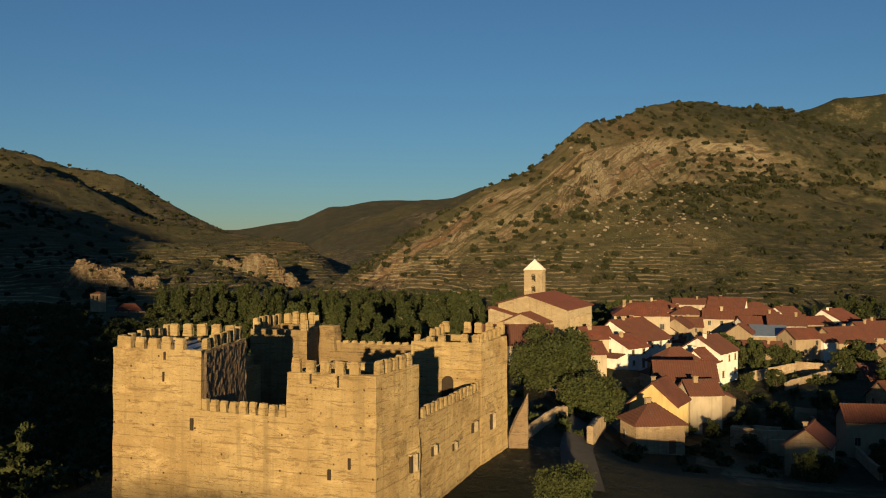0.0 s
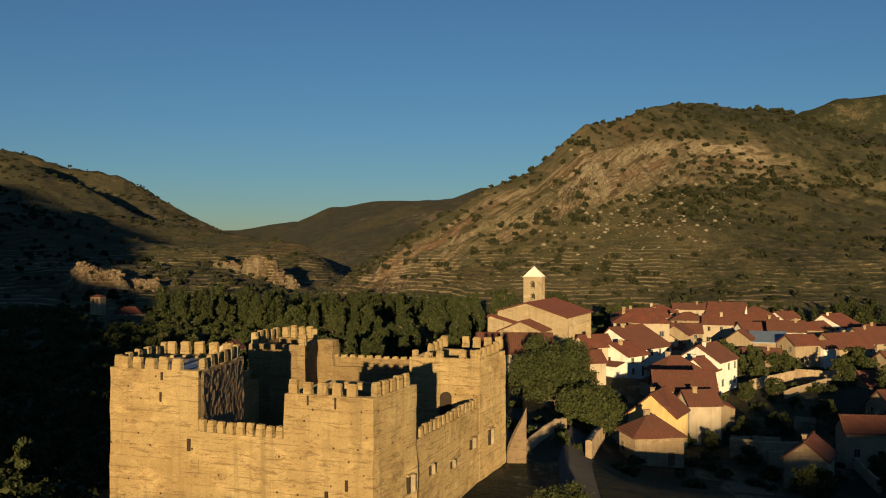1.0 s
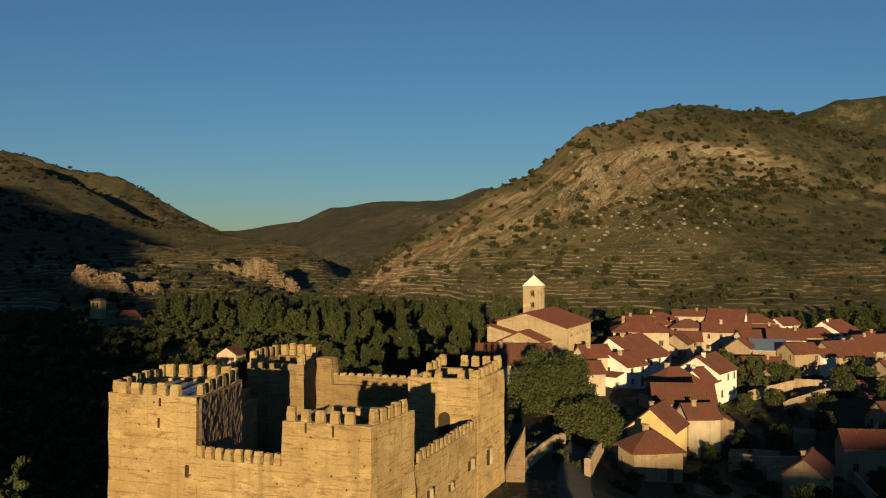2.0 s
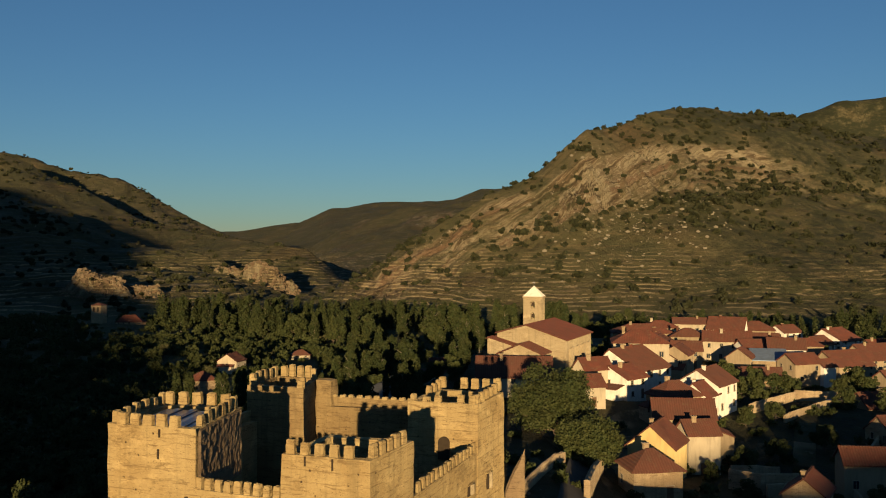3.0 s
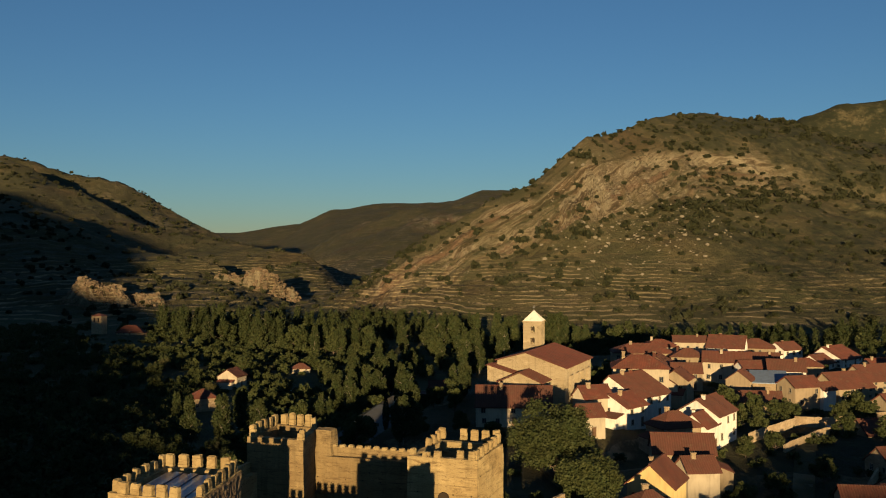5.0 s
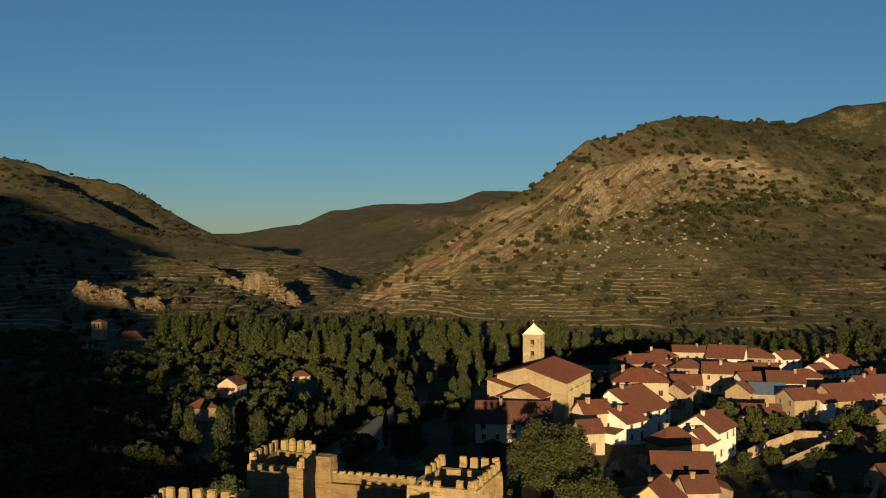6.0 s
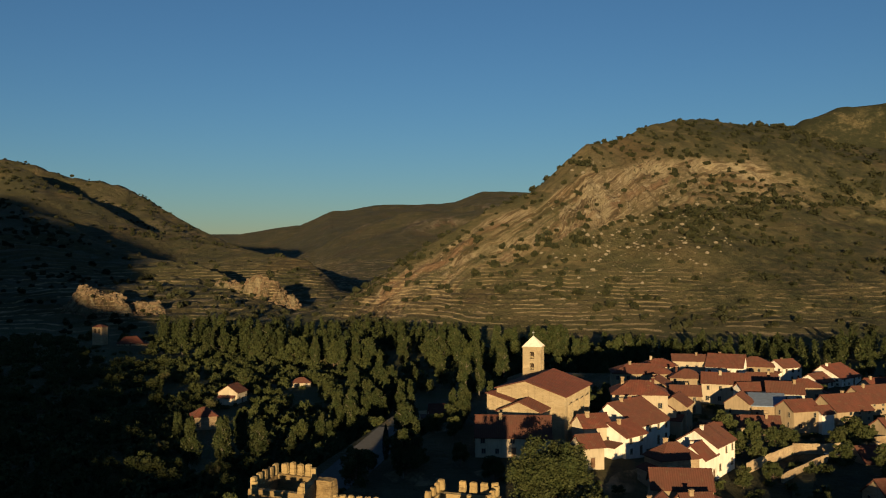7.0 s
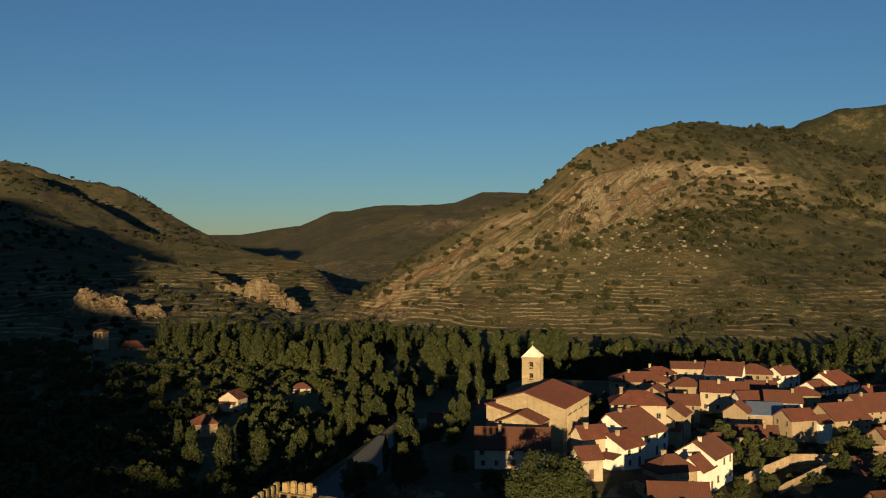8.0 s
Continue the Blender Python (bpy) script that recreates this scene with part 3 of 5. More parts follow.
# near corner tower
FT = [(0, 0), (8.0, -0.1), (8.0, 8.4), (-0.4, 8.6)]
tower("corner_tower", FT, 13.75, 0.8, 11.6, "square corner tower of ochre rubble masonry")
merlons((7.9, 0.0), (0, 0), 13.85, 13.6, 6, 0.80, 1.05, 0.55, 0.38, skip=(5,), lead=-0.1, trail=0.0)
merlons((0, 0), (-0.4, 8.6), 13.6, 13.75, 5, 0.95, 1.15, 0.55, 0.38, skip=(), lead=0.6, trail=0.9)
# roofed tower at the far end of the front
TL = [(16.4, 0), (25.6, 0), (27.4, 10.4), (18.85, 11.3)]
tower("roofed_tower", TL, 15.2, 0.8, 13.6, "square tower with a low metal-sheet roof")
merlons((25.5, 0), (16.4, 0), 15.2, 15.15, 6, 0.92, 1.05, 0.55, 0.38, skip=(5,), lead=0.55, trail=0.3)
merlons((16.4, 0), (18.85, 11.3), 15.1, 15.4, 6, 0.85, 1.0, 0.55, 0.38, lead=1.2, trail=0.3)
merlons((18.85, 11.3), (27.4, 10.4), 15.5, 15.4, 5, 0.95, 1.05, 0.55, 0.38, lead=0.7, trail=0.2)
merlons((27.4, 10.4), (25.6, 0), 15.4, 15.2, 6, 0.80, 1.0, 0.55, 0.38)
# ragged bare core on the inner face of that tower
bm = bmesh.new()
a, b = Vector(plan(16.3, 0.3)), Vector(plan(18.78, 11.2))
n, mrows = 34, 30
grid = []
e = (b - a).normalized()
out = Vector((e.y, -e.x))
for j in range(mrows + 1):
    row = []
    for i in range(n + 1):
        t, z = i / n, 8.6 + 6.5 * j / mrows
        p = a.lerp(b, t)
        q = Vector((p.x * 2.2, p.y * 2.2, z * 0.9))
        k = 0.03 + 0.10 * abs(noise.noise(q)) + 0.10 * max(0, noise.noise(q * 2.6))
        if i in (0, n) or j in (0, mrows):
            k = -0.05
        row.append(bm.verts.new((*(p + out * k), z)))
    grid.append(row)
for r, q in zip(grid, grid[1:]):
    for i in range(n):
        bm.faces.new((r[i], r[i + 1], q[i + 1], q[i]))
part("rubble_face", bm, DIM_RUBBLE, castle, "dark ragged rubble core of a torn wall")
# sheet roof inside its parapet
for k in range(7):
    t0, t1 = k / 7 + 0.004, (k + 1) / 7 - 0.004
    f0, f1 = Vector(plan(24.2 - 6.8 * t0, 1.0)), Vector(plan(24.2 - 6.8 * t1, 1.0))
    b0, b1 = Vector(plan(25.8 - 6.2 * t0, 9.0)), Vector(plan(25.8 - 6.2 * t1, 9.0))
    part("roof_sheet", prism(ccw([f0[:], f1[:], b1[:], b0[:]]), 14.3, [15.02 + 0.10 * (k % 2)] * 4), SHEET, castle,
         "blue-grey metal roof sheet")
# far right tower
BR = [(0.4, 30.0), (8.7, 30.0), (8.5, 39.6), (0.2, 39.8)]
tower("far_tower", BR, 13.5, 0.8, 11.2, "square tower with an arched doorway")
merlons((8.6, 30), (0.4, 30), 12.95, 13.55, 6, 0.82, 1.05, 0.55, 0.38, skip=(0, 3))
merlons((0.4, 30), (0.2, 39.8), 13.5, 13.9, 6, 0.85, 1.0, 0.55, 0.38)
merlons((0.2, 39.8), (8.5, 39.6), 13.9, 13.9, 6, 0.9, 1.2, 0.55, 0.38, skip=(4,))
merlons((8.5, 39.6), (8.7, 30), 13.8, 13.2, 6, 0.8, 1.0, 0.55, 0.38, skip=(3, 4))
# far left tower
KT = [(21.9, 29.8), (29.6, 29.9), (30.8, 38.6), (24.3, 38.2)]
tower("keep_tower", KT, 14.3, 0.8, 12.0, "square tower with broken parapets", DIMMED_STONE)
merlons((29.6, 29.9), (21.8, 29.8), 14.2, 14.2, 6, 0.80, 0.9, 0.55, 0.38, skip=(1, 2, 3, 4))
merlons((30.8, 38.6), (29.6, 29.9), 14.2, 14.3, 5, 0.9, 1.35, 0.6, 0.38)
merlons((24.3, 38.2), (30.8, 38.6), 14.5, 14.5, 5, 0.78, 1.3, 0.6, 0.38, skip=(4,), lead=0.6)
merlons((21.8, 29.8), (24.3, 38.2), 14.2, 14.4, 5, 0.9, 1.2, 0.6, 0.38, skip=(1, 2, 3))
# curtain walls
curtain("front_wall", (16.6, -0.02), (7.8, -0.06), 1.5, 10.05, 9.95, "front curtain wall")
merlons((16.5, 0.05), (8.0, 0.0), 10.05, 9.95, 9, 0.62, 1.0, 0.5, 0.3, lead=-0.2, trail=0.1)
curtain("side_wall", (-0.3, 8.4), (0.45, 30.1), 1.5, 8.7, 8.3, "side curtain wall with small windows")
merlons((-0.3, 8.6), (0.45, 30.1), 8.7, 8.3, 16, 0.80, 0.95, 0.5, 0.3, skip=(0,))
curtain("back_wall", (8.6, 38.2), (22.0, 37.4), 1.5, 12.2, 12.3, "back curtain wall", material=DIMMED_STONE)
curtain("back_wall", (22.0, 35.8), (8.6, 36.6), 1.7, 11.2, 11.2, "inner face of the back curtain wall", 0.2, DIMMED_STONE)
merlons((8.6, 38.2), (22.0, 37.4), 12.2, 12.3, 12, 0.72, 0.25, 0.5, 0.3)
curtain("outer_wall", (29.7, 30.0), (27.2, 10.2), 1.5, 11.2, 11.6, "outer curtain wall")
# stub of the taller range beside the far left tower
part("wall_stub", wear(prism(ccw([plan(23.6, 36.2), plan(21.5, 36.2), plan(21.5, 38.2), plan(24.3, 38.2)]), 0, 14.35), 1.2, 0.2, 1.2, 4), DIMMED_STONE, castle,
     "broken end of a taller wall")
# yard
part("courtyard", prism(ccw([plan(1, 1), plan(23, 1), plan(28.5, 37), plan(1, 37)]), -2.0, 0.35), DIM_RUBBLE, castle, "earthen courtyard floor")


def slit(u, z, w, h, face="front"):
    """A narrow opening in the outer face: a dark box painted as its shade, with a stone lintel if wide."""
    if face == "front":
        m = Matrix.Translation((*plan(u, -0.03 - 0.005 * (14 - z)), z)) @ Matrix.Rotation(math.atan2(CU.y, CU.x) + math.pi, 4, "Z")
    elif face == "side":
        m = Matrix.Translation((*plan(-0.047 * u - 0.005 * (13.75 - z) if u < 8.6 else (-0.3 + 0.035 * (u - 8.4) if u < 30 else 0.3 - 0.005 * (13.5 - z)), u), z)) @ Matrix.Rotation(math.atan2(CV.y, CV.x), 4, "Z")
    else:
        m = Matrix.Translation((*plan(u, face), z)) @ Matrix.Rotation(math.atan2(CU.y, CU.x) + math.pi, 4, "Z")
    hole = new("slit_window", None)
    hole.parent = castle
    hole.matrix_local = m
    part("shade_box", box(-w / 2, w / 2, -0.13, 0.3, 0, h), OPENING_SHADE, hole, "dark box painted as the shaded opening")
    if face == "side":
        # pale wedge juts out to catch sun, imitating the lit side of a recess
        part("sunlit_wedge", prism([(0.0, -0.135), (w / 2, -0.34), (w / 2 + 0.10, -0.34), (w / 2 + 0.10, 0.2), (0.0, 0.2)], 0.02, h), CHURCH, hole, "pale splayed wedge made to look sunlit")
    if w > 0.6:
        part("lintel", box(-w / 2 - 0.12, w / 2 + 0.12, -0.16, 0.3, h, h + 0.14), STONE, hole)


for u, z, w, h in ((17.3, 8.3, 0.30, 1.05), (20.2, 12.4, 0.16, 0.85), (20.1, 14.3, 0.14, 0.7), (4.1, 5.1, 0.28, 0.85), (2.3, 6.1, 0.22, 0.9),
                   (3.3, 12.7, 0.14, 0.95), (5.8, 12.9, 0.14, 0.8)):
    slit(u, z, w, h)
for v, z, w, h in ((7.0, 4.5, 1.0, 1.5), (12.85, 4.7, 0.75, 0.95), (19.5, 3.85, 0.75, 0.75), (26.9, 4.25, 1.4, 1.1), (33.6, 3.4, 1.0, 1.8)):
    slit(v, z, w, h, "side")
# arched doorway in the far tower, a solid coloured as its inner shade
bm = bmesh.new()
arch = [(-0.65, 0.0), (0.65, 0.0)] + [(0.65 * math.cos(k * math.pi / 10), 1.9 + 0.65 * math.sin(k * math.pi / 10)) for k in range(11)]
f0 = [bm.verts.new((x, -0.32, z)) for x, z in arch]
f1 = [bm.verts.new((x, 0.3, z)) for x, z in arch]
bm.faces.new(f0)
for i in range(len(arch)):
    bm.faces.new((f0[i - 1], f0[i], f1[i], f1[i - 1]))
door = part("doorway", bm, OPENING_SHADE, castle, "arched doorway with its inner shade painted dark")
door.matrix_local = Matrix.Translation((*plan(4.3, 30.0), 7.2)) @ Matrix.Rotation(math.atan2(CU.y, CU.x) + math.pi, 4, "Z")
# sloping buttress wall beyond the castle; dark rubble stands in for its face's shading
buttress = tagged(new("retaining_wall", mesh_of("retaining_wall", wear(prism(ccw([plan(-0.1, 39.6), plan(0.3, 41.0), plan(-1.9, 42.0), plan(-2.3, 40.2)]),
                  -3.0, [6.6, 6.6, 1.6, 1.4]), 1.5, 0.15, 1.2, 9), DIM_RUBBLE)), "sloping stone retaining wall beside the castle", "wall", kind="structure")


# ---------------------------------------------------------------- houses
def window(parent, m, w, h):
    """A framed window on a wall face; local y points out of the wall's back."""
    win = new("window", None)
    win.parent = parent
    win.matrix_local = m
    t = 0.10
    bm = bmesh.new()
    add_box(bm, -w / 2 - t, -w / 2, -0.10, 0.1, -t, h + t)
    add_box(bm, w / 2, w / 2 + t, -0.10, 0.1, -t, h + t)
    add_box(bm, -w / 2, w / 2, -0.10, 0.1, h, h + t)
    add_box(bm, -0.03, 0.03, -0.05, 0.1, 0, h)
    part("frame", bm, FRAME, win)
    part("pane", box(-w / 2, w / 2, -0.03, 0.08, 0, h), GLASS, win)
    part("sill", box(-w / 2 - 0.18, w / 2 + 0.18, -0.20, 0.08, -0.14, -0.02), FRAME, win)


def house(x, y, turn, length, depth, eave, ridge, wall, storeys=2, roof="gable", chimneys=1, label="", base=None, split=0.5, seed=0, openings=True, name="house"):
    """A house whose ridge runs along local x; eave and ridge are heights in the world."""
    r = random.Random(seed + int(x * 7 + y * 3))
    ob = tagged(new(name), label or "village house with a clay tile roof", "house", group="village houses")
    base = level(x, y) if base is None else base
    ob.matrix_world = pose(x, y, base, 0, 0, turn)
    e, g = eave - base, ridge - base
    L, D = length / 2, depth / 2
    ym = -D + depth * split
    # walls with gables
    bm = bmesh.new()
    low = -3.0
    if roof == "gable":
        prof = [(-D, low), (D, low), (D, e), (ym, g), (-D, e)]
        v0 = [bm.verts.new((-L, py, pz)) for py, pz in prof]
        v1 = [bm.verts.new((L, py, pz)) for py, pz in prof]
        bm.faces.new(v0[::-1]), bm.faces.new(v1)
        for i in range(5):
            bm.faces.new((v0[i - 1], v0[i], v1[i], v1[i - 1]))
    elif roof == "shed":
        prof = [(-D, low), (D, low), (D, g), (-D, e)]
        v0 = [bm.verts.new((-L, py, pz)) for py, pz in prof]
        v1 = [bm.verts.new((L, py, pz)) for py, pz in prof]
        bm.faces.new(v0[::-1]), bm.faces.new(v1)
        for i in range(4):
            bm.faces.new((v0[i - 1], v0[i], v1[i], v1[i - 1]))
    else:
        add_box(bm, -L, L, -D, D, low, e)
    bmesh.ops.recalc_face_normals(bm, faces=bm.faces[:])
    part("wall", bm, wall, ob)
    # roof slopes with thickness and overhang, tiles running down
    o, th = 0.45, 0.22

    def slope(y0, z0, y1, z1, x0, x1, x2=None, x3=None):
        """A roof slab from the eave (y0, z0) to the ridge (y1, z1)."""
        bm = bmesh.new()
        x2, x3 = x0 if x2 is None else x2, x1 if x3 is None else x3
        n = max(3, int(abs(x1 - x0) / 1.5))
        top, bot = [], []
        for i in range(n + 1):
            t = i / n
            jz = r.uniform(-0.05, 0.05)
            row = []
            for (xa, xb, yy, zz) in ((x0, x1, y0, z0), (x2, x3, y1, z1)):
                row.append((xa + (xb - xa) * t, yy, zz + jz * (1 if yy == y0 else 1.6)))
            top.append([bm.verts.new((a, b, c + th)) for a, b, c in row])
            bot.append([bm.verts.new((a, b, c)) for a, b, c in row])
        for i in range(n):
            bm.faces.new((top[i][0], top[i + 1][0], top[i + 1][1], top[i][1]))
            bm.faces.new((bot[i][1], bot[i + 1][1], bot[i + 1][0], bot[i][0]))
            bm.faces.new((bot[i][0], bot[i + 1][0], top[i + 1][0], top[i][0]))
            bm.faces.new((bot[i][1], top[i][1], top[i + 1][1], bot[i + 1][1]))
        bm.faces.new((bot[0][0], top[0][0], top[0][1], bot[0][1]))
        bm.faces.new((bot[n][1], top[n][1], top[n][0], bot[n][0]))
        bmesh.ops.recalc_face_normals(bm, faces=bm.faces[:])
        return bm

    if roof == "gable":
        k0, k1 = (g - e) / (ym + D), (g - e) / (D - ym)
        part("roof", slope(-D - o, e - o * k0 + 0.02, ym, g + 0.02, -L - 0.3, L + 0.3), TILE, ob)
        part("roof", slope(D + o, e - o * k1 + 0.02, ym, g + 0.02, -L - 0.3, L + 0.3), TILE, ob)
        bm = bmesh.new()
        add_box(bm, -L - 0.35, L + 0.35, ym - 0.16, ym + 0.16, g + th - 0.06, g + th + 0.12)
        part("ridge_tiles", bm, TILE, ob)
    elif roof == "shed":
        k0 = (g - e) / (2 * D)
        part("roof", slope(-D - o, e - o * k0 + 0.02, D + 0.2, g + 0.2 * k0 + 0.02, -L - 0.3, L + 0.3), TILE, ob)
    else:
        hip = min(L * 0.85, D)
        part("roof", slope(-D - o, e, 0, g, -L - o, L + o, -L + hip, L - hip), TILE, ob)
        part("roof", slope(D + o, e, 0, g, -L - o, L + o, -L + hip, L - hip), TILE, ob)
        for sx in (-1, 1):
            bm = bmesh.new()
            p = [(sx * (L + o), -D - o, e + th), (sx * (L + o), D + o, e + th), (sx * (L - hip), 0, g + th)]
            q = [(a, b, c - th) for a, b, c in p]
            v, w = [bm.verts.new(c) for c in p], [bm.verts.new(c) for c in q]
            bm.faces.new(v), bm.faces.new(w[::-1])
            for i in range(3):
                bm.faces.new((v[i - 1], v[i], w[i], w[i - 1]))
            bmesh.ops.recalc_face_normals(bm, faces=bm.faces[:])
            part("roof", bm, TILE, ob)
    for k in range(chimneys):
        cx = r.uniform(-0.7, 0.7) * L
        cy = ym + r.choice((-1, 1)) * r.uniform(0.3, 0.9)
        ch = new("chimney", None)
        ch.parent = ob
        ch.location = (cx, cy, 0)
        w = r.uniform(0.3, 0.42)
        part("chimney_shaft", box(-w, w, -w * 0.8, w * 0.8, g - 1.2, g + 0.75), r.choice((wall, HOUSE_STONE, TILE)), ch)
        part("cap", box(-w - 0.1, w + 0.1, -w * 0.8 - 0.1, w * 0.8 + 0.1, g + 0.75, g + 0.9), HOUSE_STONE, ch)
    if openings and length > 8 and r.random() < 0.6:
        side, wd, dd = r.choice((-1, 1)), r.uniform(2.2, 3.4), D * r.uniform(0.55, 0.85)
        x0, x1 = sorted((side * L, side * (L + wd)))
        hin, hout = e * 0.72, e * 0.56
        za, zb = (hout, hin) if side < 0 else (hin, hout)
        add = new("lean_to", None)
        add.parent = ob
        part("wall", prism([(x0, -dd), (x1, -dd), (x1, dd), (x0, dd)], low, [za, zb, zb, za]), r.choice((wall, HOUSE_STONE)), add)
        bm = prism([(x0 - 0.1, -dd - 0.3), (x1 + 0.1, -dd - 0.3), (x1 + 0.1, dd + 0.3), (x0 - 0.1, dd + 0.3)], 0, [za + 0.2, zb + 0.2, zb + 0.2, za + 0.2])
        for v in bm.verts:
            if v.co.z == 0:
                v.co.z = (za if v.co.x < (x0 + x1) / 2 else zb) + 0.02
        part("roof", bm, TILE, add)
    if openings:
        hs = e / max(storeys, 1)
        for sx, sy, span in ((0, -1, length), (1, 0, depth), (-1, 0, depth)):
            n = max(1, int(span / 2.9))
            for s in range(storeys):
                for i in range(n):
                    if r.random() < 0.22:
                        continue
                    p = -span / 2 + (i + 0.5) * span / n + r.uniform(-0.2, 0.2)
                    z = s * hs + hs * 0.36
                    h = min(1.25, hs * 0.46)
                    if sy:
                        m = Matrix.Translation((p, -D, z))
                    else:
                        m = Matrix.Translation((sx * L, p, z)) @ Matrix.Rotation(sx * math.pi / 2, 4, "Z")
                    if s == 0 and i == n // 2 and sy:
                        dr = new("door", None)
                        dr.parent = ob
                        dr.matrix_local = Matrix.Translation((p, -D, 0))
                        part("leaf", box(-0.5, 0.5, -0.05, 0.08, 0, 2.05), WOOD, dr)
                        part("frame", box(-0.62, 0.62, -0.09, 0.04, 2.05, 2.2), FRAME, dr)
                    else:
                        window(ob, m, r.uniform(0.7, 0.95), h)
    return ob


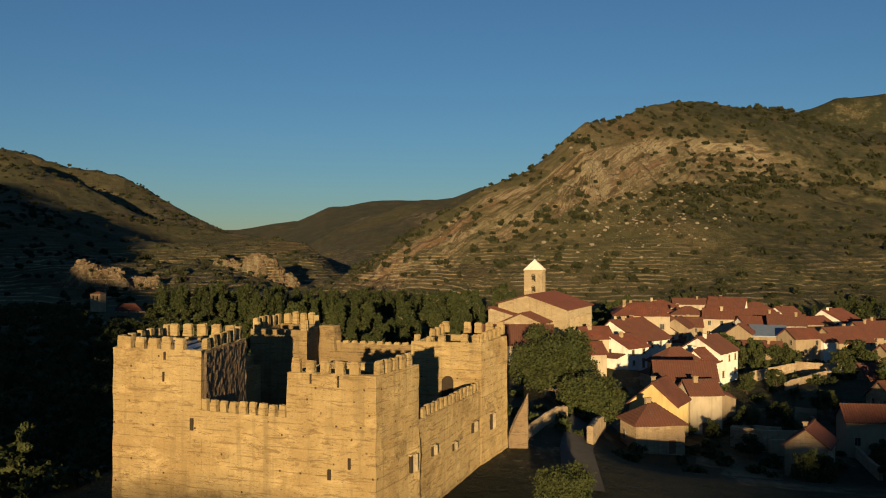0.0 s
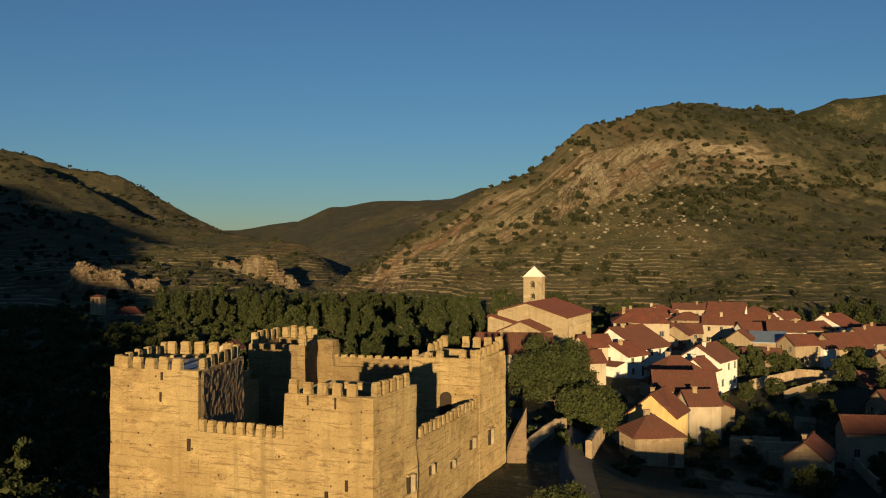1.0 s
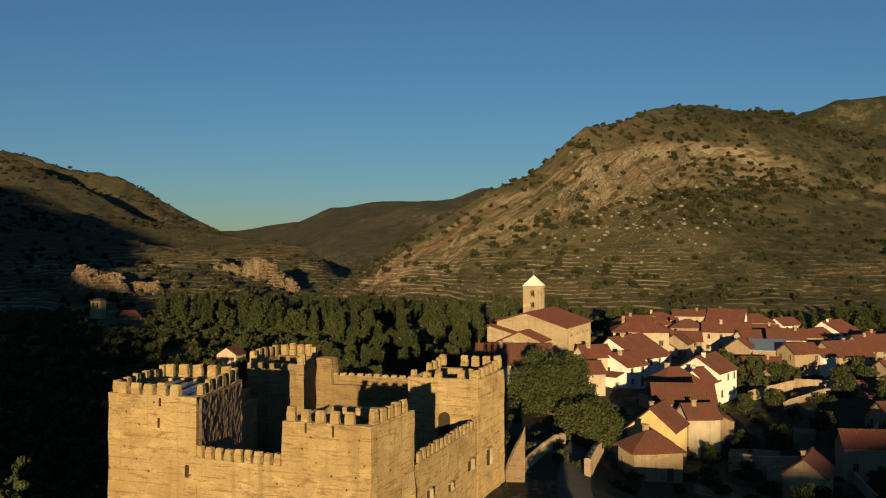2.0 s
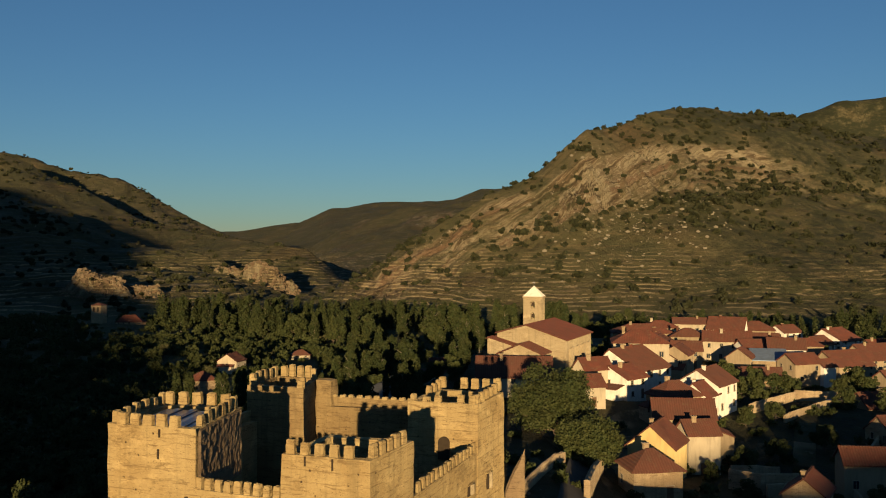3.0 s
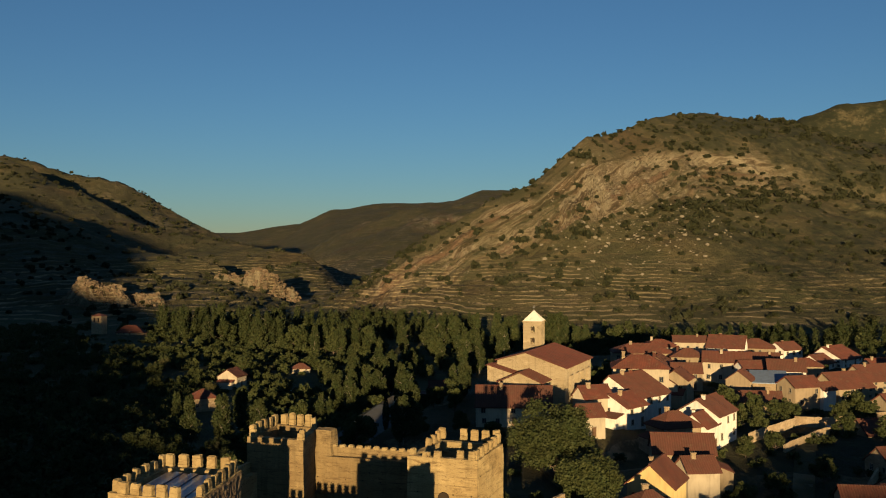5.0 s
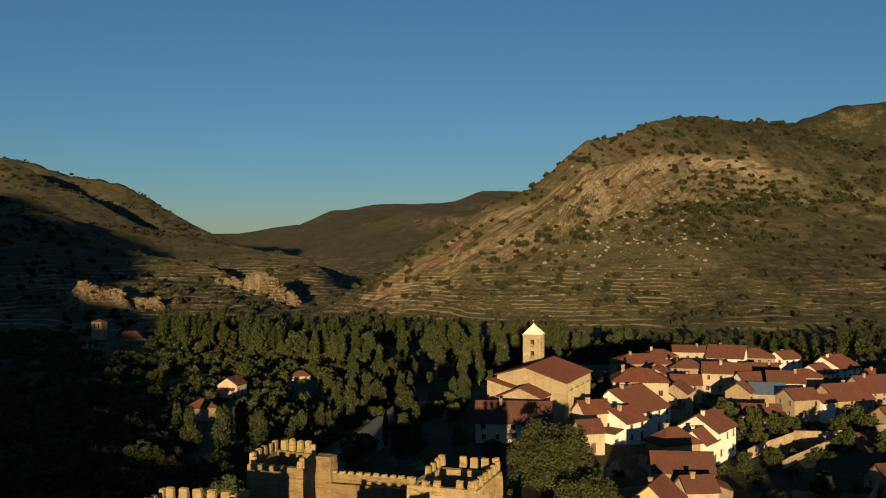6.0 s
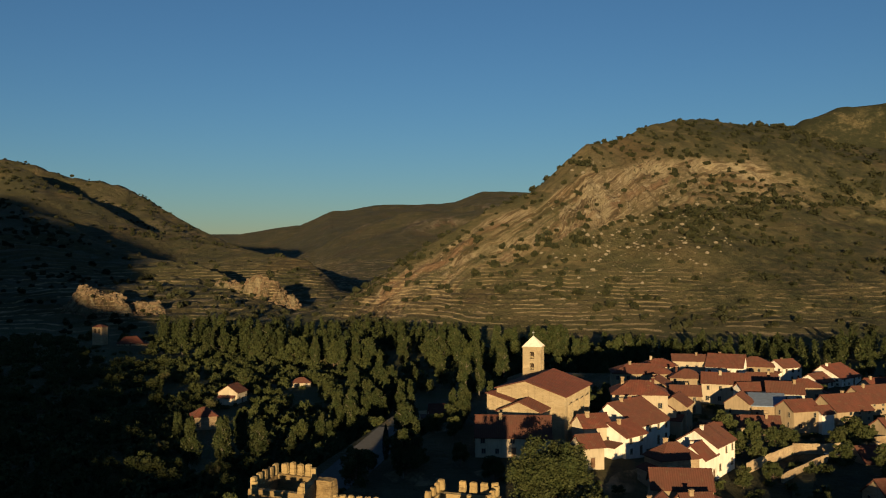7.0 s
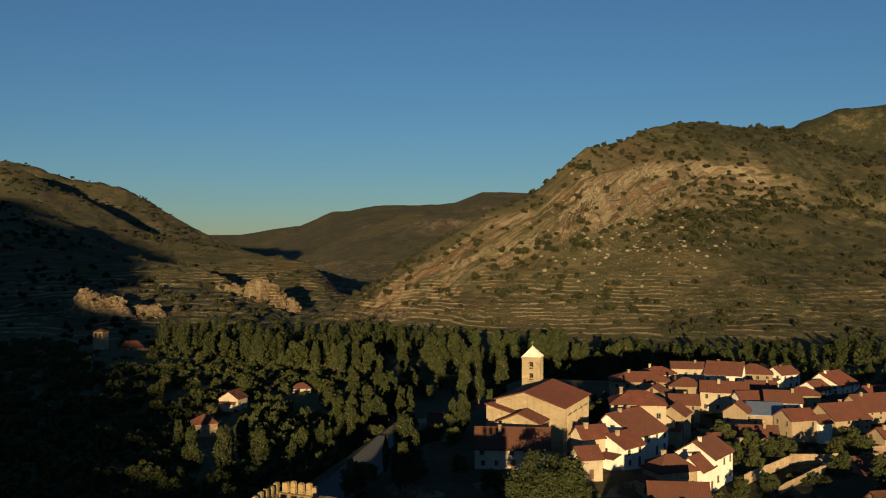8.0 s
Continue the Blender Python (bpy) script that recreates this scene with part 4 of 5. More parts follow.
# x, y, turn, length, depth, eave, ridge, wall, storeys, roof, chimneys, label
W, C, S, O, Y = WHITE, CREAM, HOUSE_STONE, OCHRE, YELLOW
VILLAGE = [
    (15.5, 200.5, -4, 17.0, 9, 3.9, 7.5, C, 2, "gable", 1, "long pale house with two rows of windows below the church"),
    (35.5, 153.0, 62, 9, 8, -0.8, 2.4, Y, 1, "gable", 1, "yellow plastered house with a dark tile roof"),
    (31.5, 140.5, 8, 8, 7.5, -2.0, 0.6, S, 1, "hip", 1, "low stone house with a red tile roof"),
    (44.0, 160.0, 8, 6, 6, -0.5, 1.4, C, 1, "gable", 1, "small cream house beside the yellow one"),
    (43.5, 168.5, -6, 11.5, 7, 0.9, 3.6, O, 1, "gable", 0, "low house with a long red tile roof"),
    (47.5, 191.0, 20, 9.5, 7, 0.9, 3.8, S, 1, "hip", 1, "stone house with a hipped red roof"),
    (57.0, 201.0, 54, 12, 10, 2.2, 5.2, W, 2, "gable", 1, "white gabled house with a red tile roof"),
    (53.5, 193.5, 54, 8, 6, 0.8, 3.2, W, 1, "gable", 1, "low white wing with a red tile roof"),
    (45.5, 224.0, 46, 15, 14, 2.6, 7.0, W, 2, "gable", 2, "white house with broad red roof slopes"),
    (40.0, 210.0, 46, 9, 10, 2.2, 4.6, W, 2, "gable", 1, "white front wing with a low red roof"),
    (33.8, 209.0, 20, 7.5, 6.0, 4.2, 6.4, C, 1, "gable", 1, "small cream house behind the big tree"),
    (31.0, 197.0, 16, 5.5, 6, 2.2, 4.2, C, 1, "gable", 0, "low cream house beside the big tree"),
    (50.0, 236.0, -8, 14.5, 10, 7.3, 10.2, C, 2, "hip", 2, "large cream house with a hipped roof"),
    (60.0, 238.0, 64, 9, 7, 4.2, 6.4, O, 2, "gable", 0, "ochre house with a plain tile roof"),
    (64.0, 300.0, -4, 20, 11, 4.0, 6.6, O, 2, "hip", 1, "house with a broad hipped tile roof"),
    (76.4, 291.0, -12, 11, 9, 3.7, 6.0, O, 2, "hip", 1, "ochre house with a shallow tile roof"),
    (86.5, 284.0, -16, 15, 9, 3.1, 5.7, C, 2, "gable", 1, "cream house with a long tile roof"),
    (87.0, 326.0, -10, 14, 10, 4.9, 6.6, C, 2, "gable", 1, "cream house on the village edge"),
    (97.5, 320.0, -24, 13, 12, 3.6, 7.2, W, 2, "gable", 1, "white house under a big red roof"),
    (112.0, 335.0, -16, 14, 11, 1.8, 4.8, O, 2, "hip", 1, "house with a wide red roof"),
    (127.0, 347.0, 28, 10, 9, 0.0, 2.4, W, 2, "gable", 1, "white gabled house on the village edge"),
    (100.0, 272.0, -14, 11, 9, 2.0, 4.7, W, 2, "gable", 1, "white house with tile roof and shaded yard"),
    (92.0, 277.0, 8, 9, 7, 2.0, 3.8, W, 1, "gable", 0, "low white barn with a tile roof"),
    (139.0, 330.0, 40, 15, 13, -1.2, 2.6, W, 2, "gable", 2, "white gabled house with a red and brown roof"),
    (129.0, 322.0, 40, 10, 9, -2.0, 0.6, W, 1, "gable", 0, "white wing with a sloping tile roof"),
    (98.0, 256.0, 14, 9, 9, -0.2, 2.1, O, 2, "gable", 0, "ochre stone house with a tile roof"),
    (83.0, 245.0, -10, 12, 7, -2.6, -0.4, S, 1, "gable", 1, "low stone sheds with tile roofs"),
    (104.0, 254.5, 20, 4.5, 5, -1.0, 0.6, W, 1, "gable", 0, "small white house with four windows"),
    (116.5, 271.0, 20, 14, 11, -2.6, 1.1, O, 2, "gable", 1, "long ochre stone house with a red roof"),
    (132.0, 285.0, 20, 15, 12, -2.4, 1.6, O, 2, "gable", 1, "ochre house with stepped red roofs"),
    (150.0, 296.0, 20, 15, 12, -2.6, 1.8, C, 2, "gable", 1, "cream house at the edge of the village"),
    (103.0, 221.0, 10, 11, 9, -6.2, -3.2, S, 1, "gable", 1, "low stone house with a red roof"),
    (91.0, 186.0, 14, 10, 8, -5.4, -2.4, S, 1, "gable", 1, "low stone house in the lower lane"),
    (82.0, 166.0, 40, 9, 7, -5.2, -2.6, O, 1, "gable", 0, "low shed with a tile roof"),
    (-87.0, 384.0, 78, 10, 9, -15.0, -12.2, C, 1, "gable", 0, "cream country house among the trees"),
    (-85.0, 330.0, 20, 9, 8, -15.4, -12.6, S, 1, "hip", 0, "small stone hut with a red hipped roof"),
    (-66.0, 432.0, 8, 9, 7, -18.2, -16.0, C, 2, "hip", 0, "small cream house among the trees"),
    (-187.0, 556.0, 10, 16, 9, -12.6, -8.6, S, 1, "hip", 0, "low stone chapel with a tile roof"),
    (72.5, 312.0, -8, 12, 9, 4.6, 6.8, C, 2, "hip", 1, "small cream house with a low roof"),
    (64.0, 278.0, 66, 9, 8, 3.4, 5.4, O, 2, "gable", 1, "small ochre house with a tile roof"),
    (103.0, 300.0, -14, 10, 8, 1.6, 3.6, W, 2, "gable", 1, "narrow white gabled house"),
    (84.0, 263.0, 60, 7, 7, 0.5, 2.9, O, 1, "gable", 0, "low ochre outhouse with a tile roof"),
    (70.0, 268.0, -10, 9, 8, 2.0, 4.2, O, 2, "gable", 1, "small ochre house between larger ones"),
    (114.0, 294.0, -14, 11, 8, 0.4, 2.6, O, 1, "hip", 0, "low ochre house with a hipped roof"),
    (66.0, 229.0, 20, 7, 6, -1.6, 0.6, S, 1, "gable", 0, "little stone shed with a tile roof"),
    (121.0, 250.0, 16, 9, 7, -4.0, -1.8, O, 1, "gable", 1, "low ochre house beside the gardens"),
    (145.0, 310.0, 14, 11, 9, -2.4, 0.6, C, 2, "gable", 1, "cream house with a red tile roof"),
    (68.0, 150.0, -8, 8, 6, -3.2, -1.2, O, 1, "gable", 0, "low ochre shed in a walled yard"),
    (52.0, 132.0, 60, 8, 6, -3.2, -1.0, S, 1, "gable", 1, "low stone cottage below the lane"),
    (78.0, 158.0, 12, 8, 7, -5.0, -2.8, O, 1, "gable", 0, "ochre outhouse with a sagging roof"),
    (2.0, 258.0, 5, 12, 9, -3.0, 0.5, W, 1, "gable", 0, "pale shed in the shade of the poplars"),
]
for k, (hx, hy, turn, ln, dp, ev, rd, wl_, st, rf, chn, lab) in enumerate(VILLAGE):
    house(hx, hy, turn, ln * 0.94, dp * 0.94, ev, rd, wl_, st, rf, chn, lab, seed=k, split=0.62 if dp > 10.5 and rf == "gable" else 0.5)
# shed with a blue sheet roof
shed = house(92.4, 264.0, -12, 9.5, 8, -0.4, 1.9, HOUSE_STONE, 1, "shed", 0, "stone barn with a blue-grey sheet roof")
for ch in shed.children:
    if ch.name.startswith("roof"):
        ch.data.materials[0] = SLATE

# ---------------------------------------------------------------- church
church = tagged(new("church"), "pale stone parish church with a tile roof and a bell tower", "church")
ND = Vector((0.391, 0.921))  # the nave's long way
NC = Vector((-0.921, 0.391))


def nave(a, c):
    p = Vector((27.7, 209.0)) + ND * a + NC * c
    return (p.x, p.y)


def block(prof, a0, a1, name, material):
    """A body with the given cross profile (across, height), from a0 to a1 along the nave."""
    bm = bmesh.new()
    v0 = [bm.verts.new((*nave(a0, c), z)) for c, z in prof]
    v1 = [bm.verts.new((*nave(a1, c), z)) for c, z in prof]
    bm.faces.new(v0), bm.faces.new(v1[::-1])
    for i in range(len(prof)):
        bm.faces.new((v0[i], v0[i - 1], v1[i - 1], v1[i]))
    bmesh.ops.recalc_face_normals(bm, faces=bm.faces[:])
    return part(name, bm, material, church)


block([(0, -3), (0, 10.2), (9.4, 13.3), (16.2, 11.4), (16.2, -3)], 0, 23, "wall", CHURCH)
block([(-0.5, 10.15), (-0.5, 10.4), (9.4, 13.65), (9.4, 13.35)], -0.3, 23.5, "roof", TILE)
block([(9.4, 13.35), (9.4, 13.65), (16.7, 11.6), (16.7, 11.3)], -0.3, 23.5, "roof", TILE)
block([(16.0, -3), (16.0, 10.6), (19.0, 9.9), (19.0, -3)], 1, 16, "aisle", CHURCH)
block([(16.0, 10.7), (16.0, 10.95), (19.4, 10.1), (19.4, 9.85)], 0.8, 16.3, "roof", TILE)
# low annexes before the gable
block([(3.5, -3), (3.5, 7.6), (8.5, 9.6), (13.5, 7.4), (13.5, -3)], -7, -0.05, "annex", CHURCH)
block([(3.1, 7.5), (3.1, 7.75), (8.5, 9.95), (8.5, 9.65)], -7.3, -0.05, "roof", TILE)
block([(8.5, 9.65), (8.5, 9.95), (13.9, 7.55), (13.9, 7.25)], -7.3, -0.05, "roof", TILE)
block([(9.0, -3), (9.0, 8.2), (17.0, 10.4), (17.0, -3)], -3.2, -0.06, "annex", CHURCH)
block([(8.8, 8.25), (8.8, 8.5), (17.4, 10.85), (17.4, 10.6)], -3.5, -0.06, "roof", TILE)
for a in (3, 8, 13, 18):
    buttress_bm = prism(ccw([nave(a, 0.2), nave(a + 1.1, 0.2), nave(a + 1.1, -0.9), nave(a, -0.9)]), -3, [8.6, 8.6, 7.8, 7.8])
    part("buttress", buttress_bm, CHURCH, church)
# bell tower with open arches
bell = new("bell_tower", None)
bell.parent = church
bell.matrix_local = pose(23.55, 239.2, 0, 0, 0, -16)
h = 2.35
part("shaft", box(-h, h, -h, h, -3, 12.6), CHURCH, bell)
bm = bmesh.new()
for sx, sy in ((-1, -1), (1, -1), (1, 1), (-1, 1)):
    add_box(bm, sx * h - (0 if sx < 0 else 1.35), sx * h + (1.35 if sx < 0 else 0), sy * h - (0 if sy < 0 else 1.35), sy * h + (1.35 if sy < 0 else 0), 12.6, 18.4)
part("pier", bm, CHURCH, bell)


def arch_ring(z0, z1, spring, half):
    """The wall above and round one row of arched openings, on the four sides."""
    bm = bmesh.new()
    for q in range(4):
        rot = Matrix.Rotation(q * math.pi / 2, 4, "Z")
        n = 8
        for k in range(n):
            a0, a1 = math.pi * k / n, math.pi * (k + 1) / n
            xa, xb = half * math.cos(a0), half * math.cos(a1)
            za, zb = spring + half * math.sin(a0), spring + half * math.sin(a1)
            vs = [bm.verts.new(rot @ Vector(c)) for c in ((xa, -h, za), (xa, -h, z1), (xb, -h, z1), (xb, -h, zb),
                                                           (xa, -h + 0.8, za), (xa, -h + 0.8, z1), (xb, -h + 0.8, z1), (xb, -h + 0.8, zb))]
            for f in ((0, 1, 2, 3), (7, 6, 5, 4), (0, 3, 7, 4), (1, 5, 6, 2)):
                bm.faces.new([vs[i] for i in f])
        for sx in (-1, 1):
            x0, x1 = sorted((sx * half, sx * 1.05))
            add_box(bm, x0, x1, -h + 0.01, -h + 0.8, z0, z1, rot)
        add_box(bm, -1.05, 1.05, -h, -h + 0.8, z0 - 0.1, z0 + 0.35, rot)
    bmesh.ops.recalc_face_normals(bm, faces=bm.faces[:])
    return bm


part("belfry_wall", arch_ring(12.5, 15.3, 14.1, 0.6), CHURCH, bell)
part("belfry_wall", arch_ring(15.3, 18.4, 17.0, 0.6), CHURCH, bell)
for z in (13.3, 16.2):
    bm = bmesh.new()
    bmesh.ops.create_cone(bm, cap_ends=True, segments=16, radius1=0.42, radius2=0.2, depth=0.75)
    bmesh.ops.translate(bm, verts=bm.verts, vec=(0, -1.75, z + 0.5))
    add_box(bm, -0.6, 0.6, -1.82, -1.68, z + 0.86, z + 1.0)
    part("bell", bm, DARKWOOD, bell, "bronze bell on a wooden yoke")
part("cornice", box(-h - 0.22, h + 0.22, -h - 0.22, h + 0.22, 18.4, 18.72, bevel=0.06), CHURCH, bell)
bm = bmesh.new()
q = h + 0.12
lo = [bm.verts.new(c) for c in ((-q, -q, 18.72), (q, -q, 18.72), (q, q, 18.72), (-q, q, 18.72))]
tip = bm.verts.new((0, 0, 21.4))
bm.faces.new(lo[::-1])
for i in range(4):
    bm.faces.new((lo[i], lo[(i + 1) % 4], tip))
part("spire", bm, WHITE, bell, "pale stone pyramid roof")
bm = bmesh.new()
bmesh.ops.create_cone(bm, cap_ends=True, segments=6, radius1=0.05, radius2=0.04, depth=1.4)
bmesh.ops.translate(bm, verts=bm.verts, vec=(0, 0, 22.0))
add_box(bm, -0.35, 0.35, -0.04, 0.04, 22.1, 22.2)
part("cross", bm, METAL, bell, "iron cross")
# the lone tower across the river
old = tagged(new("old_tower"), "lone square stone tower with a tile cap", "tower")
old.matrix_world = pose(-204.5, 553.0, -13, 0, 0, -10)
part("shaft", box(-3.2, 3.2, -3.2, 3.2, -3, 10.4), HOUSE_STONE, old)
bm = bmesh.new()
lo = [bm.verts.new(c) for c in ((-3.6, -3.6, 10.4), (3.6, -3.6, 10.4), (3.6, 3.6, 10.4), (-3.6, 3.6, 10.4))]
tip = bm.verts.new((0, 0, 12.0))
bm.faces.new(lo[::-1])
for i in range(4):
    bm.faces.new((lo[i], lo[(i + 1) % 4], tip))
part("cap", bm, TILE, old)
# plates on the solid shaft, coloured as shade within the bell openings
for px in (-1.3, 1.3):
    part("belfry_opening", box(px - 0.5, px + 0.5, -3.25, -3.0, 6.8, 9.4), OPENING_SHADE, old, "arched bell opening with its inner shade painted dark")


# ---------------------------------------------------------------- trees
def leaf_cloud(points, size, r, droop=0.3):
    """Many small leaf sprays, turned every way, at the given points."""
    verts, faces = [], []
    for p, outward in points:
        s = size * r.uniform(0.6, 1.35)
        nrm = (outward + Vector((r.uniform(-1, 1), r.uniform(-1, 1), r.uniform(-0.7, 1))) * 1.3).normalized()
        t = nrm.orthogonal().normalized()
        t = Matrix.Rotation(r.uniform(0, 6.28), 3, nrm) @ t
        b = nrm.cross(t)
        k = len(verts)
        verts += [p - t * s * 0.55 - b * s * 0.25, p + t * s * 0.6 - b * s * 0.15 - nrm * s * droop * 0.3, p + b * s * 0.6]
        faces.append((k, k + 1, k + 2))
    return verts, faces


def crown_points(kind, height, width, count, r):
    """Points on lumpy clusters that fill the crown unevenly."""
    lobes = []
    if kind == "poplar":
        n = 40
        for k in range(n):
            t = (k + 0.5) / n
            rad = width * 0.5 * min(1.0, 0.6 + 1.1 * t) * (1 - 0.62 * t ** 3.5)
            a = r.uniform(0, 6.28)
            off = rad * r.uniform(0.1, 0.85)
            lobes.append((Vector((math.cos(a) * off, math.sin(a) * off, height * (0.14 + 0.80 * t))), rad * r.uniform(0.26, 0.48), 2.1))
    else:
        n = 34 if count < 8000 else 130
        for k in range(n):
            a, u = r.uniform(0, 6.28), r.uniform(-0.75, 1.0)
            c = math.sqrt(max(0, 1 - (u * 0.9) ** 2))
            rr = r.uniform(0.25, 0.88)
            lobes.append((Vector((math.cos(a) * c * rr * width * 0.5, math.sin(a) * c * rr * width * 0.5, height * (0.48 + 0.40 * u * rr * 1.25))),
                          width * r.uniform(0.085, 0.17) * (1 if count < 8000 else 0.8), 0.9))
    pts = []
    for _ in range(count):
        c, rad, up = r.choice(lobes)
        d = Vector((r.gauss(0, 1), r.gauss(0, 1), r.gauss(0, 1))).normalized()
        if d.z < -0.35 and r.random() < 0.6:
            d.z = -d.z
        k = rad * r.uniform(0.55, 1.0) ** 0.5 * (1 + 0.3 * noise.noise(d * 2.2 + c))
        if count > 8000:
            k += r.gauss(0, 0.35)
        pts.append((c + Vector((d.x, d.y, d.z * up)) * k, d))
    return pts


def limb(verts, faces, a, b, r0, r1, sides=6):
    """A tapered round limb."""
    ax = (b - a).normalized()
    t = ax.orthogonal().normalized()
    s = ax.cross(t)
    k = len(verts)
    for p, q in ((a, r0), (b, r1)):
        verts += [p + (t * math.cos(6.2832 * i / sides) + s * math.sin(6.2832 * i / sides)) * q for i in range(sides)]
    faces += [(k + i, k + (i + 1) % sides, k + sides + (i + 1) % sides, k + sides + i) for i in range(sides)]


def raw_mesh(name, verts, faces, material):
    me = bpy.data.meshes.new(name)
    me.from_pydata([tuple(v) for v in verts], [], faces)
    me.materials.append(material)
    return me


def tree_meshes(kind, height, width, leaves, size, leaf_mat, bark, seed):
    r = random.Random(seed)
    pts = crown_points(kind, height, width, leaves, r)
    cv, cf = leaf_cloud(pts, size, r)
    tv, tf = [], []
    lean = Vector((r.uniform(-0.3, 0.3), r.uniform(-0.3, 0.3), 0))
    top = height * (0.72 if kind == "poplar" else 0.42)
    prev, rad = Vector((0, 0, -0.6)), height * 0.024
    for k in range(1, 5):
        nxt = Vector((0, 0, top * k / 4)) + lean * (k / 2) + Vector((r.uniform(-0.2, 0.2), r.uniform(-0.2, 0.2), 0))
        limb(tv, tf, prev, nxt, rad, rad * 0.75, 7)
        for _ in range(4 if kind != "poplar" else 3):
            a = r.uniform(0, 6.28)
            reach = width * r.uniform(0.22, 0.42)
            end = nxt + Vector((math.cos(a) * reach, math.sin(a) * reach, height * r.uniform(0.06, 0.16)))
            limb(tv, tf, nxt, end, rad * 0.42, rad * 0.1, 5)
        prev, rad = nxt, rad * 0.75
    return raw_mesh("crown", cv, cf, leaf_mat), raw_mesh("trunk", tv, tf, bark)


KINDS = {
    "broad": [tree_meshes("broad", 10, 9, 4000, 0.52, LEAF, BARK, s) for s in (1, 2, 3, 4)],
    "dry": [tree_meshes("broad", 8, 7, 3000, 0.45, OLIVE, BARK, s) for s in (5, 6)],
    "poplar": [tree_meshes("poplar", 20, 7.6, 4300, 0.74, POPLAR, PALE_BARK, s) for s in (11, 12, 13)],
}
BIG = [tree_meshes("broad", 12.8, 14.0, 30000, 0.36, LEAF, BARK, 21), tree_meshes("broad", 9, 11, 22000, 0.34, LEAF, BARK, 22)]


def tree(meshes, x, y, scale=1.0, wide=1.0, turn=0.0, label="leafy green broadleaf tree", z=None, name="tree", group="valley trees"):
    ob = tagged(new(name), label, "tree", group=group)
    ob.matrix_world = pose(x, y, level(x, y) if z is None else z, 0, 0, turn) @ Matrix.Diagonal((scale * wide, scale * wide, scale, 1))
    for nm, me in zip(("crown", "trunk"), meshes):
        c = new(nm, me)
        c.parent = ob
    return ob


tree(BIG[0], 19.5, 160, 1.0, 1.15, 10, "large dense green tree beside the castle", group="trees by the castle")
tree(BIG[1], 23.5, 147, 0.95, 1.05, 60, "leafy light green tree beside the castle", group="trees by the castle")
tree(BIG[1], 10.8, 82, 0.6, 0.85, 200, "small bright green tree at the castle wall", group="trees by the castle")

r = random.Random(8)
HOMES = [(hx, hy, max(ln, dp) * 0.62) for hx, hy, turn, ln, dp, *_ in VILLAGE]


def clear(x, y, gap=2.0):
    if any(math.hypot(x - hx, y - hy) < k + gap for hx, hy, k in HOMES):
        return False
    u = (Vector((x, y)) - ORIGIN)
    cu, cvv = u.dot(CU), u.dot(CV)
    if -6 < cu < 36 and -8 < cvv < 48:
        return False
    if 6 < x < 40 and 203 < y < 245:
        return False
    for hx, hy, wide in ((-87, 384, 8), (-85, 330, 7), (-66, 432, 7), (-187, 556, 12), (-204.5, 553, 8)):
        if hy - 75 < y < hy and abs(x - hx * y / hy) < wide * y / hy:
            return False
    if 165 < y < 310 and abs(x - (-32 + 0.21 * (y - 172))) < 9.5:
        return False
    return True


# poplar rows along the river
spots = []
for k in range(95):
    t = r.random()
    x = -150 + 250 * t
    spots.append((x + r.uniform(-6, 6), 545 - 60 * t + r.uniform(-28, 18), *(("poplar", r.uniform(0.7, 1.15)) if r.random() < 0.6 else ("broad", r.uniform(1.1, 1.75)))))
for k in range(60):
    t = r.random()
    spots.append((-45 + 260 * t + r.uniform(-5, 5), 410 + 30 * t + r.uniform(-16, 22), "poplar" if r.random() < 0.7 else "broad", r.uniform(0.55, 0.8)))
for k in range(26):
    t = r.random()
    spots.append((-34 + 22 * t + r.uniform(-7, 7), 300 + 70 * t + r.uniform(-14, 14), "poplar", r.uniform(0.6, 0.85)))
for x, y, s in ((-79, 292, 0.85), (-71, 290, 0.8), (-62, 288, 0.75), (-86, 300, 0.6), (-31, 262, 0.7), (-27, 270, 0.6), (-45, 276, 0.5)):
    spots.append((x, y, "poplar", s))
# mixed wood on the valley floor
for k in range(190):
    y = r.uniform(150, 520)
    spots.append((r.uniform(-0.50, -0.11) * y, y, r.choice(("broad", "broad", "broad", "dry")), r.uniform(0.4, 0.95)))
# near trees on the slope below the castle
for k in range(60):
    y = r.uniform(75, 200)
    spots.append((r.uniform(-0.52, -0.30) * y - 14, y, r.choice(("broad", "broad", "dry")), r.uniform(0.55, 0.95)))
# trees on both banks of the road
for k in range(70):
    y = r.uniform(178, 300)
    spots.append((-32 + 0.21 * (y - 172) + r.choice((-1, 1)) * r.uniform(10.5, 27), y, r.choice(("broad", "broad", "poplar")), r.uniform(0.4, 0.7)))
